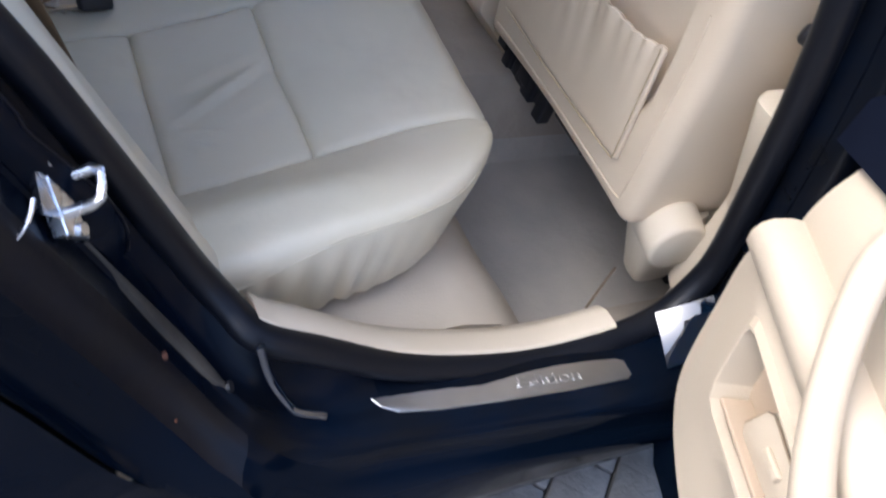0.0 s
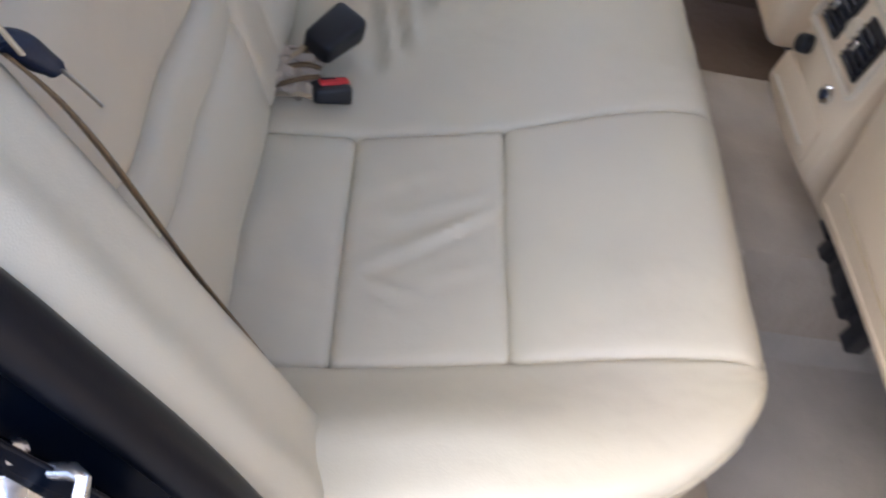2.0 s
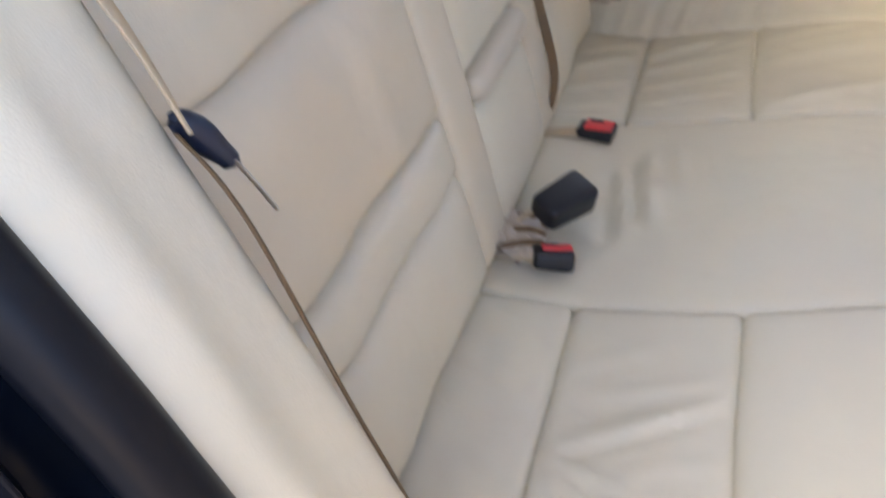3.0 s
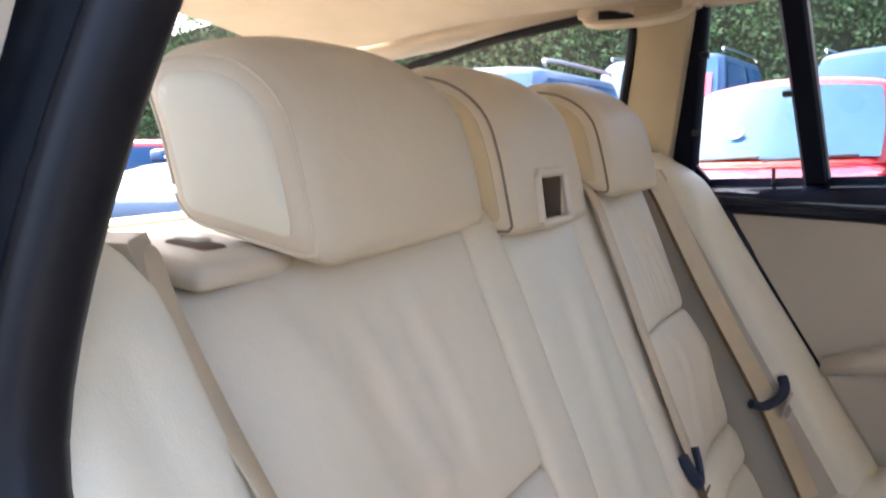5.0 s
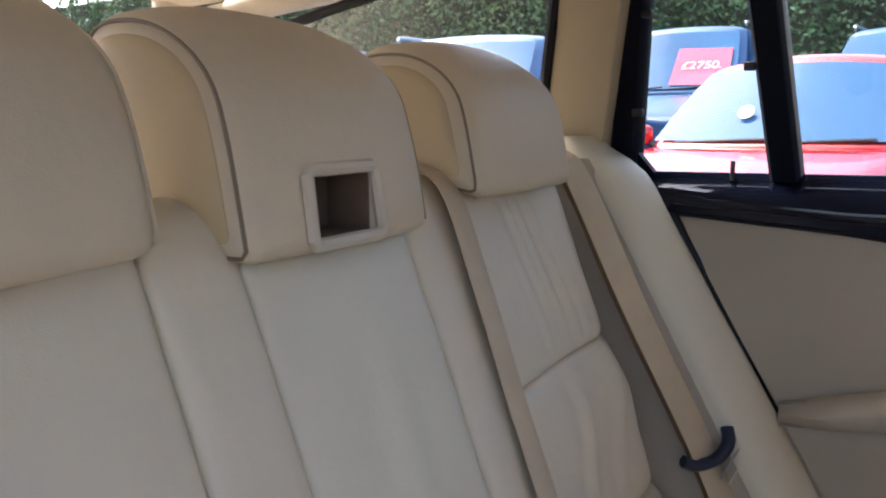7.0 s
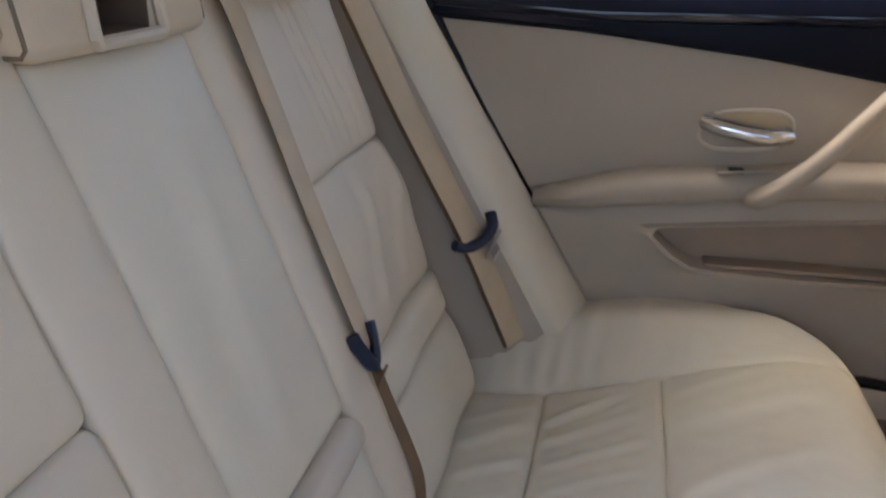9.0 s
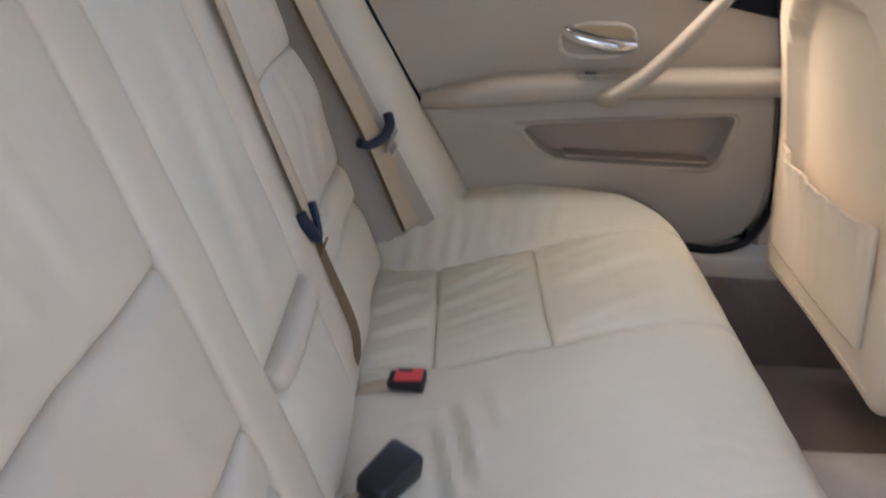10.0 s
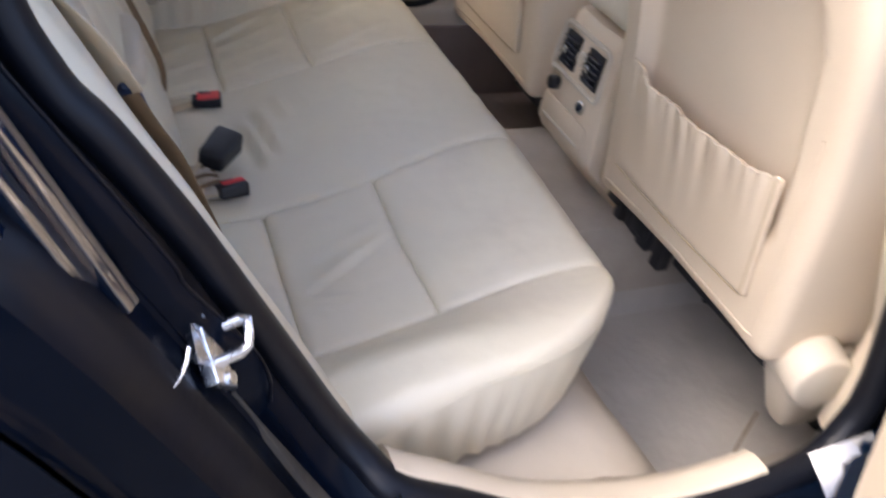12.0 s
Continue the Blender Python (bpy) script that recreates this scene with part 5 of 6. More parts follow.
        bm = rings([[M(p.x - w, gy(p.z) - 0.012, p.z), M(p.x - w * 0.75, gy(p.z) - 0.022, p.z), M(p.x + w * 0.75, gy(p.z) - 0.022, p.z), M(p.x + w, gy(p.z) - 0.012, p.z), M(p.x + w, gy(p.z) + 0.02, p.z), M(p.x - w, gy(p.z) + 0.02, p.z)] for p in pts])
        part(nm, bm, NAVY, ob, "dark navy window frame")
        if nm == "divider":
            part("divider_seal", rings([[M(p.x + w + 0.001, gy(p.z) - 0.010, p.z), M(p.x + w + 0.004, gy(p.z) - 0.006, p.z), M(p.x + w + 0.004, gy(p.z) + 0.01, p.z), M(p.x + w + 0.001, gy(p.z) + 0.01, p.z)] for p in pts]), STEEL, ob, "pale window run edge")
    part("top_frame", tube([M(-0.25, gy(1.385), 1.39), M(0.05, gy(1.39), 1.398), M(0.36, gy(1.385), 1.39)], 0.02, 0.016, seg=10), NAVY, ob, "dark navy upper window frame")
    for poly, nm in (([(-0.295, 1.05), (-0.075, 1.05), (-0.105, 1.385), (-0.24, 1.385)], "rear_pane"), ([(-0.05, 1.05), (0.45, 1.05), (0.355, 1.385), (-0.085, 1.385)], "main_pane")):
        if not closed and nm == "main_pane":
            continue
        pane = part(nm, prism(poly, lambda a, b, d: M(a, gy(b) + d, b), 0.004), GLASS, ob, "clear side window glass", smooth=False)
        pane.visible_shadow = False
    fil = [(-0.29, 1.05), (-0.24, 1.05), (-0.255, 1.068), (-0.278, 1.10), (-0.292, 1.09)]
    part("corner_fillet", prism(fil, lambda a, b, d: M(a, gy(b) - 0.012 + d, b), 0.02), NAVY, ob, smooth=False)
    part("lock_pin", tube([M(-0.135, 0.728, 1.055), M(-0.135, 0.728, 1.084)], 0.0035, seg=8, up=(1, 0, 0)), BLACK, ob, "black lock pin")
    for x, z in ((-0.266, 1.155), (-0.240, 1.29), (-0.106, 1.215)):
        part("blind_hook", rbox((0.016, 0.012, 0.012), 0.003, (1, 1, 1), lambda p, x=x, z=z: M(x + p.x, gy(z) - 0.020 + p.y, z + p.z)), BLACK, ob)
    # release handle
    hx = 0.262 if closed else 0.20
    oval = [(hx + 0.066 * math.copysign(abs(math.cos(t)) ** 0.75, math.cos(t)), 0.852 + 0.030 * math.copysign(abs(math.sin(t)) ** 0.8, math.sin(t)) + 0.006 * math.cos(t)) for t in [2 * math.pi * i / 28 for i in range(28)]]
    part("handle_bezel", tube([M(x, 0.687, z) for x, z in oval + oval[:1]], 0.0034, seg=8, up=(0.1, 1, 0)), TRIM, ob, "cream handle surround")
    part("handle_recess", prism(oval, lambda a, b, d: M(a, 0.6885 + d * 0.3, b), 0.004), LEATHER_SIDE, ob, "handle recess with shade in its tan colour", smooth=False)
    part("release_handle", tube(smooth_path([M(hx - 0.057, 0.672, 0.866), M(hx - 0.040, 0.660, 0.862), M(hx - 0.002, 0.656, 0.855), M(hx + 0.033, 0.658, 0.850), M(hx + 0.056, 0.672, 0.850)], 4), 0.017, 0.014, seg=14), CHROME, ob, "polished chrome door release handle")
    # pull handle
    pull = [M(0.476, 0.690, 0.956), M(0.470, 0.655, 0.954), M(0.450, 0.628, 0.935), M(0.405, 0.612, 0.885), M(0.356, 0.610, 0.828), M(0.310, 0.618, 0.782), M(0.288, 0.640, 0.762), M(0.280, 0.665, 0.758)]
    part("pull_handle", tube(smooth_path(pull if closed else [q + Vector((0, 0, -0.020)) for q in pull], 5), 0.0165 if closed else 0.021, 0.014 if closed else 0.019, seg=14, up=(0, 1, 0), taper=lambda t: 0.85 + 0.25 * ease((t - 0.45) / 0.5) + 0.1 * ease((0.2 - t) / 0.2)), VINYL, ob, "leather covered diagonal pull handle")
    # outer skin
    skin_pts = [(-0.20, 0.98), (0.60, 0.98), (0.632, 0.60), (0.628, 0.40), (0.56, 0.36), (0.16, 0.38), (0.04, 0.56), (-0.11, 0.80)]
    part("door_skin", prism(skin_pts, lambda a, b, d: M(a, 0.746 + d, b), 0.075), PAINT, ob, "dark blue painted door skin")
    return ob


# brown for the pocket's inside: the recess shade is put into the colour
pocket_shade = material("pocket lining with shade in its brown colour", (0.33, 0.255, 0.185), 0.9, scale=14, grain=0.5, grain_scale=500)
rear_door(far_map, (0.2, 0.72, 0.46), "closed rear door with beige panel, armrest and chrome handle", True)
rear_door(near_map, (0.30, -1.1, 0.46), "open rear door with cream armrest, pull handle and map pocket", False)
seal_far = [(x, 0.700, z) for x, z in ((-0.225, 1.03), (-0.197, 0.973), (-0.138, 0.877), (-0.052, 0.708), (0.030, 0.571), (0.06, 0.535))]
part("far_door_seal", tube(smooth_path(seal_far, 5), 0.0085, seg=10, up=(0, 1, 0)), RUBBER, car_body, "black rubber door seal")
seal_front = [(x, 0.676, z) for x, z in ((0.45, 0.462), (0.50, 0.458), (0.548, 0.456), (0.60, 0.476), (0.628, 0.525), (0.634, 0.60), (0.612, 0.76), (0.585, 0.88), (0.55, 1.0))]
part("far_door_seal", tube(smooth_path(seal_front, 5), 0.0085, seg=10, up=(0, 1, 0)), RUBBER, car_body, "black rubber door seal")

# pillars between the front and rear doors
for s in (-1, 1):
    path = ((0.68, 0.40), (0.675, 0.55), (0.66, 0.75), (0.62, 0.90), (0.58, 1.03), (0.52, 1.2), (0.46, 1.39)) if s > 0 else ((0.73, 0.40), (0.73, 0.55), (0.71, 0.75), (0.68, 0.90), (0.64, 1.03), (0.56, 1.2), (0.48, 1.39))
    post = [[Vector((x + dx, s * (0.745 - ease((z - 0.95) / 0.45) * 0.15 + dy), z)) for dx, dy in ((-0.045, -0.01), (-0.035, -0.03), (0.05, -0.035), (0.07, -0.02), (0.07, 0.03), (-0.04, 0.03))] for x, z in path]
    pillar = part("pillar_b", rings(post), TRIM)
    tagged(pillar, "cream pillar trim between front and rear doors", "pillar trim", kind="structure")
# lower trim of the centre pillar on the open side: a moulded box that ends in a ledge
box_rows = []
for x, z, e in ((0.77, 0.36, 0), (0.725, 0.48, 0), (0.672, 0.60, 0), (0.634, 0.68, 0), (0.601, 0.750, 0), (0.597, 0.758, 0.004), (0.602, 0.762, 0.010)):
    box_rows.append([Vector((x + dx + e, -y + e * 0.6, z)) for dx, y in ((0.002, 0.790), (-0.001, 0.760), (0.000, 0.730), (0.004, 0.722), (0.012, 0.717), (0.06, 0.716), (0.12, 0.72), (0.12, 0.79))])
lower_trim = part("pillar_b_lower", rings(box_rows), TRIM, angle=50)
tagged(lower_trim, "cream moulded lower trim of the pillar beside the open door", "pillar trim", kind="structure")
knob = part("belt_anchor_cap", disc((0.650, -0.712, 0.832), (-0.6, 0.8, 0.1), 0.013, 0.022, 16, bevel=0.004), BLACK)
tagged(knob, "small black round cap on the pillar trim", "anchor cap")


# ---- front seats ----
def front_seat(yc, dx, s, label):
    """s: the side on which the outer edge lies."""
    ob = thing("front_seat", label, "car seat", (0.85 + dx, yc, 0.2), group="front seats")
    lean = lambda z: 0.560 + dx - 0.13 * (z - 0.5) - 0.16 * max(0, z - 0.75) ** 1.3

    def shell(p):
        y, z = p.y, 0.80 + p.z
        t = max(0.0, min(1.0, (z - 0.49) / 0.62))
        wide = 1.0 + 0.03 * math.sin(math.pi * min(1, max(0, t))) - 0.30 * ease((t - 0.70) / 0.32)
        back_f = max(0.0, min(1.0, (0.10 - p.x) / 0.20))
        # rounded recess above the pocket
        d = (abs(y) / 0.178) ** 4 + (abs(z - 0.79) / 0.225) ** 4
        dish = 0.029 * ease((1.0 - d) / 0.28) * back_f * ease((z - 0.56) / 0.10)
        bow = 0.010 * (abs(y) / 0.235) ** 2 * back_f
        flare = 1.0 + 0.05 * (1 - back_f)
        return Vector((lean(z) + 0.10 + p.x + dish + bow + 0.0015 * noise.noise(Vector((y * 11, z * 11, yc))), yc + y * wide * flare, z - 0.02 * back_f * (abs(y) / 0.235) ** 2 * ease((0.56 - z) / 0.06)))

    part("back_shell", rbox((0.20, 0.47, 0.62), 0.024, (4, 40, 44), shell, 5), SHELL, ob, "cream leather seat back")
    welt = [shell(Vector((-0.1005, yy, zz))) for yy, zz in ([(s * 0.205, 0.02 - 0.30 * i / 16) for i in range(17)] + [(s * 0.205 - s * 0.41 * i / 24, -0.283) for i in range(1, 25)])]
    part("lower_welt", tube(welt, 0.0016, seg=6), SHELL, ob, "stitched welt round the lower seat back")

    # gathered map pocket
    lo, hi = yc - 0.174, yc + 0.174

    def pocket(p):
        y = p.y
        t = max(0.0, min(1.0, (p.z + 0.0925) / 0.185))
        g = math.sin((y + 0.02 * math.sin(y * 23)) * 125) * 0.45 + math.sin(y * 71 + 1.3) * 0.4 + 0.45 * t ** 4 * math.sin(y * 290 + 2 * math.sin(y * 37))
        amp = 0.0055 * t ** 1.6 * ease((0.178 - abs(y)) / 0.03)
        gap = 0.014 * t ** 2 * ease((0.176 - abs(y)) / 0.06)
        z = 0.556 + 0.187 * t + 0.0022 * t ** 4 * math.sin(y * 290 + 2 * math.sin(y * 37) + 0.8) + 0.002 * t * math.sin(y * 60) - 0.010 * t * (1 - (y / 0.176) ** 2)
        return Vector((lean(z) - 0.004 + p.x - gap - amp * g + 0.008 * (abs(y) / 0.235) ** 2, yc + y, z))

    pk = part("map_pocket", rbox((0.009, 0.352, 0.185), 0.004, (1, 130, 18), pocket, 2), SHELL, ob, "gathered leather map pocket")
    hem = [pocket(Vector((-0.003, -0.172 + 0.344 * i / 110, 0.0925))) for i in range(111)]
    part("elastic_hem", tube(hem, 0.0022, seg=8), SHELL, pk)
    stitch = [pocket(Vector((-0.006, yy, zz))) + Vector((-0.0012, 0, 0)) for yy, zz in ([(s * 0.172, 0.09 - 0.18 * i / 12) for i in range(13)] + [(s * 0.172 - s * 0.344 * i / 20, -0.0915) for i in range(21)])]
    part("pocket_edge", tube(stitch, 0.0011, seg=6), LEATHER_SIDE, pk)
    # cushion, base and runners
    part("seat_cushion", rbox((0.42, 0.49, 0.13), 0.05, (8, 8, 3), lambda p: Vector((0.95 + dx + p.x, yc + p.y * (1 + 0.03 * p.z), 0.455 + p.z + 0.05 * (p.x + 0.2))), 4), LEATHER, ob)
    part("side_valance", rbox((0.32, 0.03, 0.12), 0.012, (5, 1, 3), lambda p: Vector((0.90 + dx + p.x, yc + s * 0.225 + p.y, 0.40 + p.z - 0.05 * p.x))), TRIM, ob, "cream plastic seat valance")
    part("seat_frame", rbox((0.34, 0.38, 0.07), 0.01, (2, 3, 1), lambda p: Vector((0.93 + dx + p.x, yc + p.y, 0.335 + p.z))), BLACK, ob, "black steel seat frame")
    for q in (-1, 1):
        part("runner", rbox((0.42, 0.035, 0.05), 0.008, (3, 1, 1), lambda p, q=q: Vector((1.06 + dx + p.x, yc + q * 0.17 + p.y, 0.235 + p.z))), BLACK, ob, "black seat runner")
    rnd = random.Random(7 + int(yc * 100))
    for i in range(12 if s < 0 else 10):
        w = [0.024, rnd.uniform(0.018, 0.036), rnd.choice((0.034, 0.042, 0.050, 0.058, 0.068))]
        c = Vector((0.604 + dx + rnd.uniform(0, 0.012), yc - s * (0.222 - 0.0155 * i + rnd.uniform(-0.006, 0.006)), 0.486 - w[2] / 2))
        if s > 0:
            w[2] *= 0.5
            c += Vector((0.012, s * 0.035, w[2] * 0.5))
        part("harness", rbox(w, 0.004, (2, 2, 2), lambda p, c=c: c + p), BLACK, ob, "black wiring connector")
    if s > 0:
        return ob
    # recliner cover: a drum on a tapered foot
    drum = [Vector((0.664 + dx, yc + s * 0.175, 0.481)), Vector((0.650 + dx, yc + s * 0.235, 0.481)), Vector((0.640 + dx, yc + s * 0.280, 0.478)), Vector((0.639 + dx, yc + s * 0.286, 0.478)), Vector((0.6385 + dx, yc + s * 0.288, 0.478))]
    loops = []
    for c, r in zip(drum, (0.050, 0.048, 0.046, 0.043, 0.038)):
        loops.append([c + Vector((math.cos(2 * math.pi * k / 32) * r, 0.12 * s * math.cos(2 * math.pi * k / 32) * r, math.sin(2 * math.pi * k / 32) * r)) for k in range(32)])
    part("recliner_cover", rings(loops), TRIM, ob, "round cream recliner cover", angle=50)
    foot = []
    for z, x0, x1, y0, y1 in ((0.350, 0.655, 0.72, 0.215, 0.252), (0.360, 0.648, 0.72, 0.208, 0.258), (0.41, 0.632, 0.73, 0.192, 0.262), (0.455, 0.618, 0.73, 0.180, 0.262), (0.49, 0.612, 0.73, 0.178, 0.250)):
        ring = []
        for k in range(28):
            c, d = math.cos(2 * math.pi * k / 28), math.sin(2 * math.pi * k / 28)
            ring.append(Vector(((x0 + x1) / 2 + dx + (x1 - x0) / 2 * math.copysign(abs(c) ** 0.5, c), yc + s * ((y0 + y1) / 2 + (y1 - y0) / 2 * math.copysign(abs(d) ** 0.5, d)), z)))
        foot.append(ring)
    part("recliner_base", rings(foot), TRIM, ob, "tapered cream foot of the recliner", angle=50)
    wire = smooth_path([(0.62 + dx, yc + s * 0.23, 0.37), (0.595 + dx, yc + s * 0.245, 0.32), (0.59 + dx, yc + s * 0.25, 0.27), (0.62 + dx, yc + s * 0.25, 0.215)], 5)
    if s < 0:
        part("cable", tube(wire, 0.0024, seg=6, up=(1, 0, 0)), PIPING, ob, "thin black cable")
    return ob


front_seat(-0.437, 0.020, -1, "cream leather front seat with a gathered back pocket")
far_seat = front_seat(0.385, 0.048, 1, "cream leather front seat with a gathered pocket beside the closed door")
far_seat.location += Vector((0, -0.010, -0.018))

# ---- centre console ----
YC = -0.058
con = thing("centre_console", "cream centre console with rear air vents and sockets", "centre console", (0.8, YC, 0.33))


def con_x(z):
    return 0.588 + 0.10 * max(0, z - 0.55) + 0.95 * max(0, 0.478 - z)


loops = []
for z, hw, xb in ((0.33, 0.104, 0), (0.40, 0.104, 0), (0.468, 0.104, -0.004), (0.480, 0.105, 0), (0.495, 0.106, 0), (0.56, 0.100, 0), (0.64, 0.092, 0), (0.70, 0.086, 0.002), (0.712, 0.083, 0.010)):
    x = con_x(z) + xb
    loops.append([Vector((x + 0.03, YC - hw, z)), Vector((x + 0.008, YC - hw + 0.004, z)), Vector((x, YC - hw + 0.014, z)), Vector((x - 0.006, YC, z)), Vector((x, YC + hw - 0.014, z)), Vector((x + 0.008, YC + hw - 0.004, z)), Vector((x + 0.03, YC + hw, z)), Vector((1.15, YC + hw, z)), Vector((1.15, YC - hw, z))])
part("body", rings(loops), SHELL, con)
part("armrest_lid", rbox((0.36, 0.165, 0.075), 0.032, (6, 5, 2), lambda p: Vector((0.785 + p.x, YC + p.y, 0.752 + p.z + 0.004 * math.cos(p.y * 20))), 5), LEATHER, con, "padded cream console lid")


def con_face(a, b, d):
    return Vector((con_x(b) - 0.006 - d, YC + a, b))


bez = [(-0.080, 0.598), (0.080, 0.598), (0.085, 0.605), (0.080, 0.680), (0.072, 0.688), (-0.072, 0.688), (-0.080, 0.680), (-0.085, 0.605)]
part("vent_bezel", tube([con_face(a, b, 0.002) for a, b in bez + bez[:1]], 0.0045, seg=8, up=(1, 0, 0)), TRIM, con)
for yv in (-0.042, 0.042):
    vent = part("air_vent", prism([(yv - 0.026, 0.612), (yv + 0.026, 0.612), (yv + 0.026, 0.674), (yv - 0.026, 0.674)], lambda a, b, d: con_face(a, b, 0.003 - d), 0.004), BLACK, con, "black louvred air vent", smooth=False)
    for i in range(5):
        zz = 0.622 + 0.0105 * i
        part("slat", rbox((0.005, 0.046, 0.0018), 0.0008, (1, 2, 1), lambda p, yv=yv, zz=zz: con_face(yv + p.y, zz + p.z + 0.3 * p.x, 0.006 - p.x)), GLOSS, vent)
    part("vane_tab", rbox((0.008, 0.006, 0.014), 0.002, (1, 1, 1), lambda p, yv=yv: con_face(yv + 0.004 + p.y, 0.643 + p.z, 0.010 - p.x)), CHROME, vent, "bright vane tab")
part("thumb_wheel", disc(con_face(0, 0.643, -0.004), (-1, 0, 0), 0.014, 0.010, 20, bevel=0.003), TRIM, con, "pale thumb wheel")
part("rotary_knob", disc(con_face(0.056, 0.572, -0.002), (-1, 0, 0.1), 0.0135, 0.016, 20, bevel=0.003), BLACK, con, "black rotary knob")
part("power_socket", disc(con_face(-0.045, 0.571, -0.001), (-1, 0, 0.1), 0.0125, 0.006, 20, bevel=0.002), CHROME, con, "chrome ringed power socket")
part("socket_core", disc(con_face(-0.045, 0.571, 0.003), (-1, 0, 0.1), 0.007, 0.004, 16), BLUE_TONGUE, con)
tray = [(-0.083, 0.488), (0.083, 0.488), (0.088, 0.494), (0.082, 0.540), (0.074, 0.546), (-0.074, 0.546), (-0.082, 0.540), (-0.088, 0.494)]
part("tray_lid", prism(tray, lambda a, b, d: con_face(a, b, 0.003 - d), 0.003, bevel=0.002), SHELL, con, "cream storage tray lid")
part("tray_lip", tube([con_face(a, 0.504, 0.003) for a in (-0.07, -0.03, 0.03, 0.07)], 0.003, seg=8), TRIM, con)


# ---- outside: parked cars, hedge ----
def parked_car(place, yaw, paint, label, height=1.42, length=4.1, width=1.72, rails=False, sign=None):
    m = pose(*place, 0, 0, yaw)
    ob = thing("parked_car", label, "car", place)
    h = height
    bonnet = 0.93 * h / 1.42
    P = lambda x, y, z: m @ Vector((x, y, z))

    def lower(p):
        t = (p.y + length / 2) / length
        z = p.z + 0.20 + (bonnet - 0.20) / 2
        f = (p.z + (bonnet - 0.2) / 2) / (bonnet - 0.2)
        nose = 0.24 * ease((0.30 - t) / 0.30) * f ** 2
        wide = 1 - 0.10 * ease((0.14 - t) / 0.14) - 0.06 * ease((t - 0.9) / 0.1) - 0.05 * f ** 3
        return P(p.x * wide, p.y, z - nose)

    part("body", rbox((width, length, bonnet - 0.20), 0.13, (8, 22, 5), lower, 4), paint, ob)
    wb, wt, zb, zt = width / 2 - 0.06, width / 2 - (0.20 if rails else 0.22), bonnet - 0.03, h + 0.03
    yb0, yb1, yt0, yt1 = -length * 0.20, length * 0.42, -length * 0.03, length * 0.30
    if rails:
        yb1, yt1 = length * 0.48, length * 0.43

    def cabin(p):
        u, v, t = p.x, p.y, p.z
        f = (t + 0.5)
        fe = f ** 0.9
        hw = wb + (wt - wb) * f ** 1.7
        y0, y1 = yb0 + (yt0 - yb0) * fe, yb1 + (yt1 - yb1) * fe
        return P(2 * u * hw, (y0 + y1) / 2 + v * (y1 - y0) - 0.05 * (1 - (2 * u) ** 2) * (v < -0.3), zb + (zt - zb) * f - 0.10 * (2 * u) ** 2 * f ** 2 * (0.55 if not rails else 0.4))

    part("cabin", rbox((1, 1, 1), 0.08, (8, 10, 6), cabin, 4), paint, ob)

    def patch(axis, side, a0, a1, b0, b1, name, mat):
        rows = []
        for i in range(9):
            row = []
            for j in range(9):
                a, b = a0 + (a1 - a0) * i / 8, b0 + (b1 - b0) * j / 8
                q = cabin(Vector((a, side * 0.512, b))) if axis == "y" else cabin(Vector((side * 0.508, a, b)))
                row.append(q)
            rows.append(row)
        return part(name, rings(rows, closed=False), mat, ob, "window glass with the sky's reflection in its blue colour")

    screen = patch("y", -1, -0.465, 0.465, -0.38, 0.40, "windscreen", CAR_GLASS)
    patch("y", 1, -0.40, 0.40, -0.25, 0.36, "rear_window", CAR_GLASS)
    for s in (-1, 1):
        patch("x", s, -0.44, -0.02, -0.30, 0.36, "side_window", CAR_GLASS)
        patch("x", s, 0.02, 0.40, -0.30, 0.36, "side_window", CAR_GLASS)
        mir = part("door_mirror", rbox((0.20, 0.10, 0.13), 0.045, (3, 2, 2), lambda p, s=s: P(s * (width / 2 + 0.07) + p.x, -length * 0.15 + p.y + 0.02 * s * p.x, bonnet + 0.07 + p.z), 4), paint, ob)
        part("mirror_foot", tube([P(s * (width / 2 - 0.05), -length * 0.15, bonnet), P(s * (width / 2 + 0.04), -length * 0.15, bonnet + 0.04)], 0.02, seg=8), BLACK, mir)
        part("headlight", rbox((0.32, 0.10, 0.14), 0.05, (3, 2, 2), lambda p, s=s: P(s * (width / 2 - 0.25) + p.x, -length / 2 + 0.07 + p.y + 0.25 * abs(p.x * s + 0.16), 0.62 + p.z), 4), CHROME, ob, "clear headlight")
        for yy in (-length * 0.31, length * 0.30):
            wheel = part("wheel", disc(P(s * (width / 2 - 0.19), yy, 0.31), m.to_3x3() @ Vector((s, 0, 0)), 0.31, 0.195, 28, bevel=0.03), TYRE, ob, "black tyre")
            part("rim", disc(P(s * (width / 2 - 0.02), yy, 0.31), m.to_3x3() @ Vector((s, 0, 0)), 0.20, 0.028, 24, bevel=0.02), STEEL, wheel, "alloy rim")
        if rails:
            rl = [P(s * (wt - 0.02), yt0 + 0.15, h + 0.01), P(s * (wt - 0.02), yt0 + 0.25, h + 0.06), P(s * (wt - 0.02), yt1 - 0.25, h + 0.06), P(s * (wt - 0.02), yt1 - 0.12, h + 0.01)]
            part("roof_rail", tube(smooth_path(rl, 4), 0.016, seg=8), STEEL, ob, "silver roof rail")
    for x0, x1 in ((-0.52, 0.05), (0.08, 0.60)):
        part("wiper", tube([cabin(Vector((x0 / (2 * wb), -0.53, -0.40))), cabin(Vector((x1 / (2 * wb), -0.535, -0.36)))], 0.010, seg=6), BLACK, ob, "black wiper")
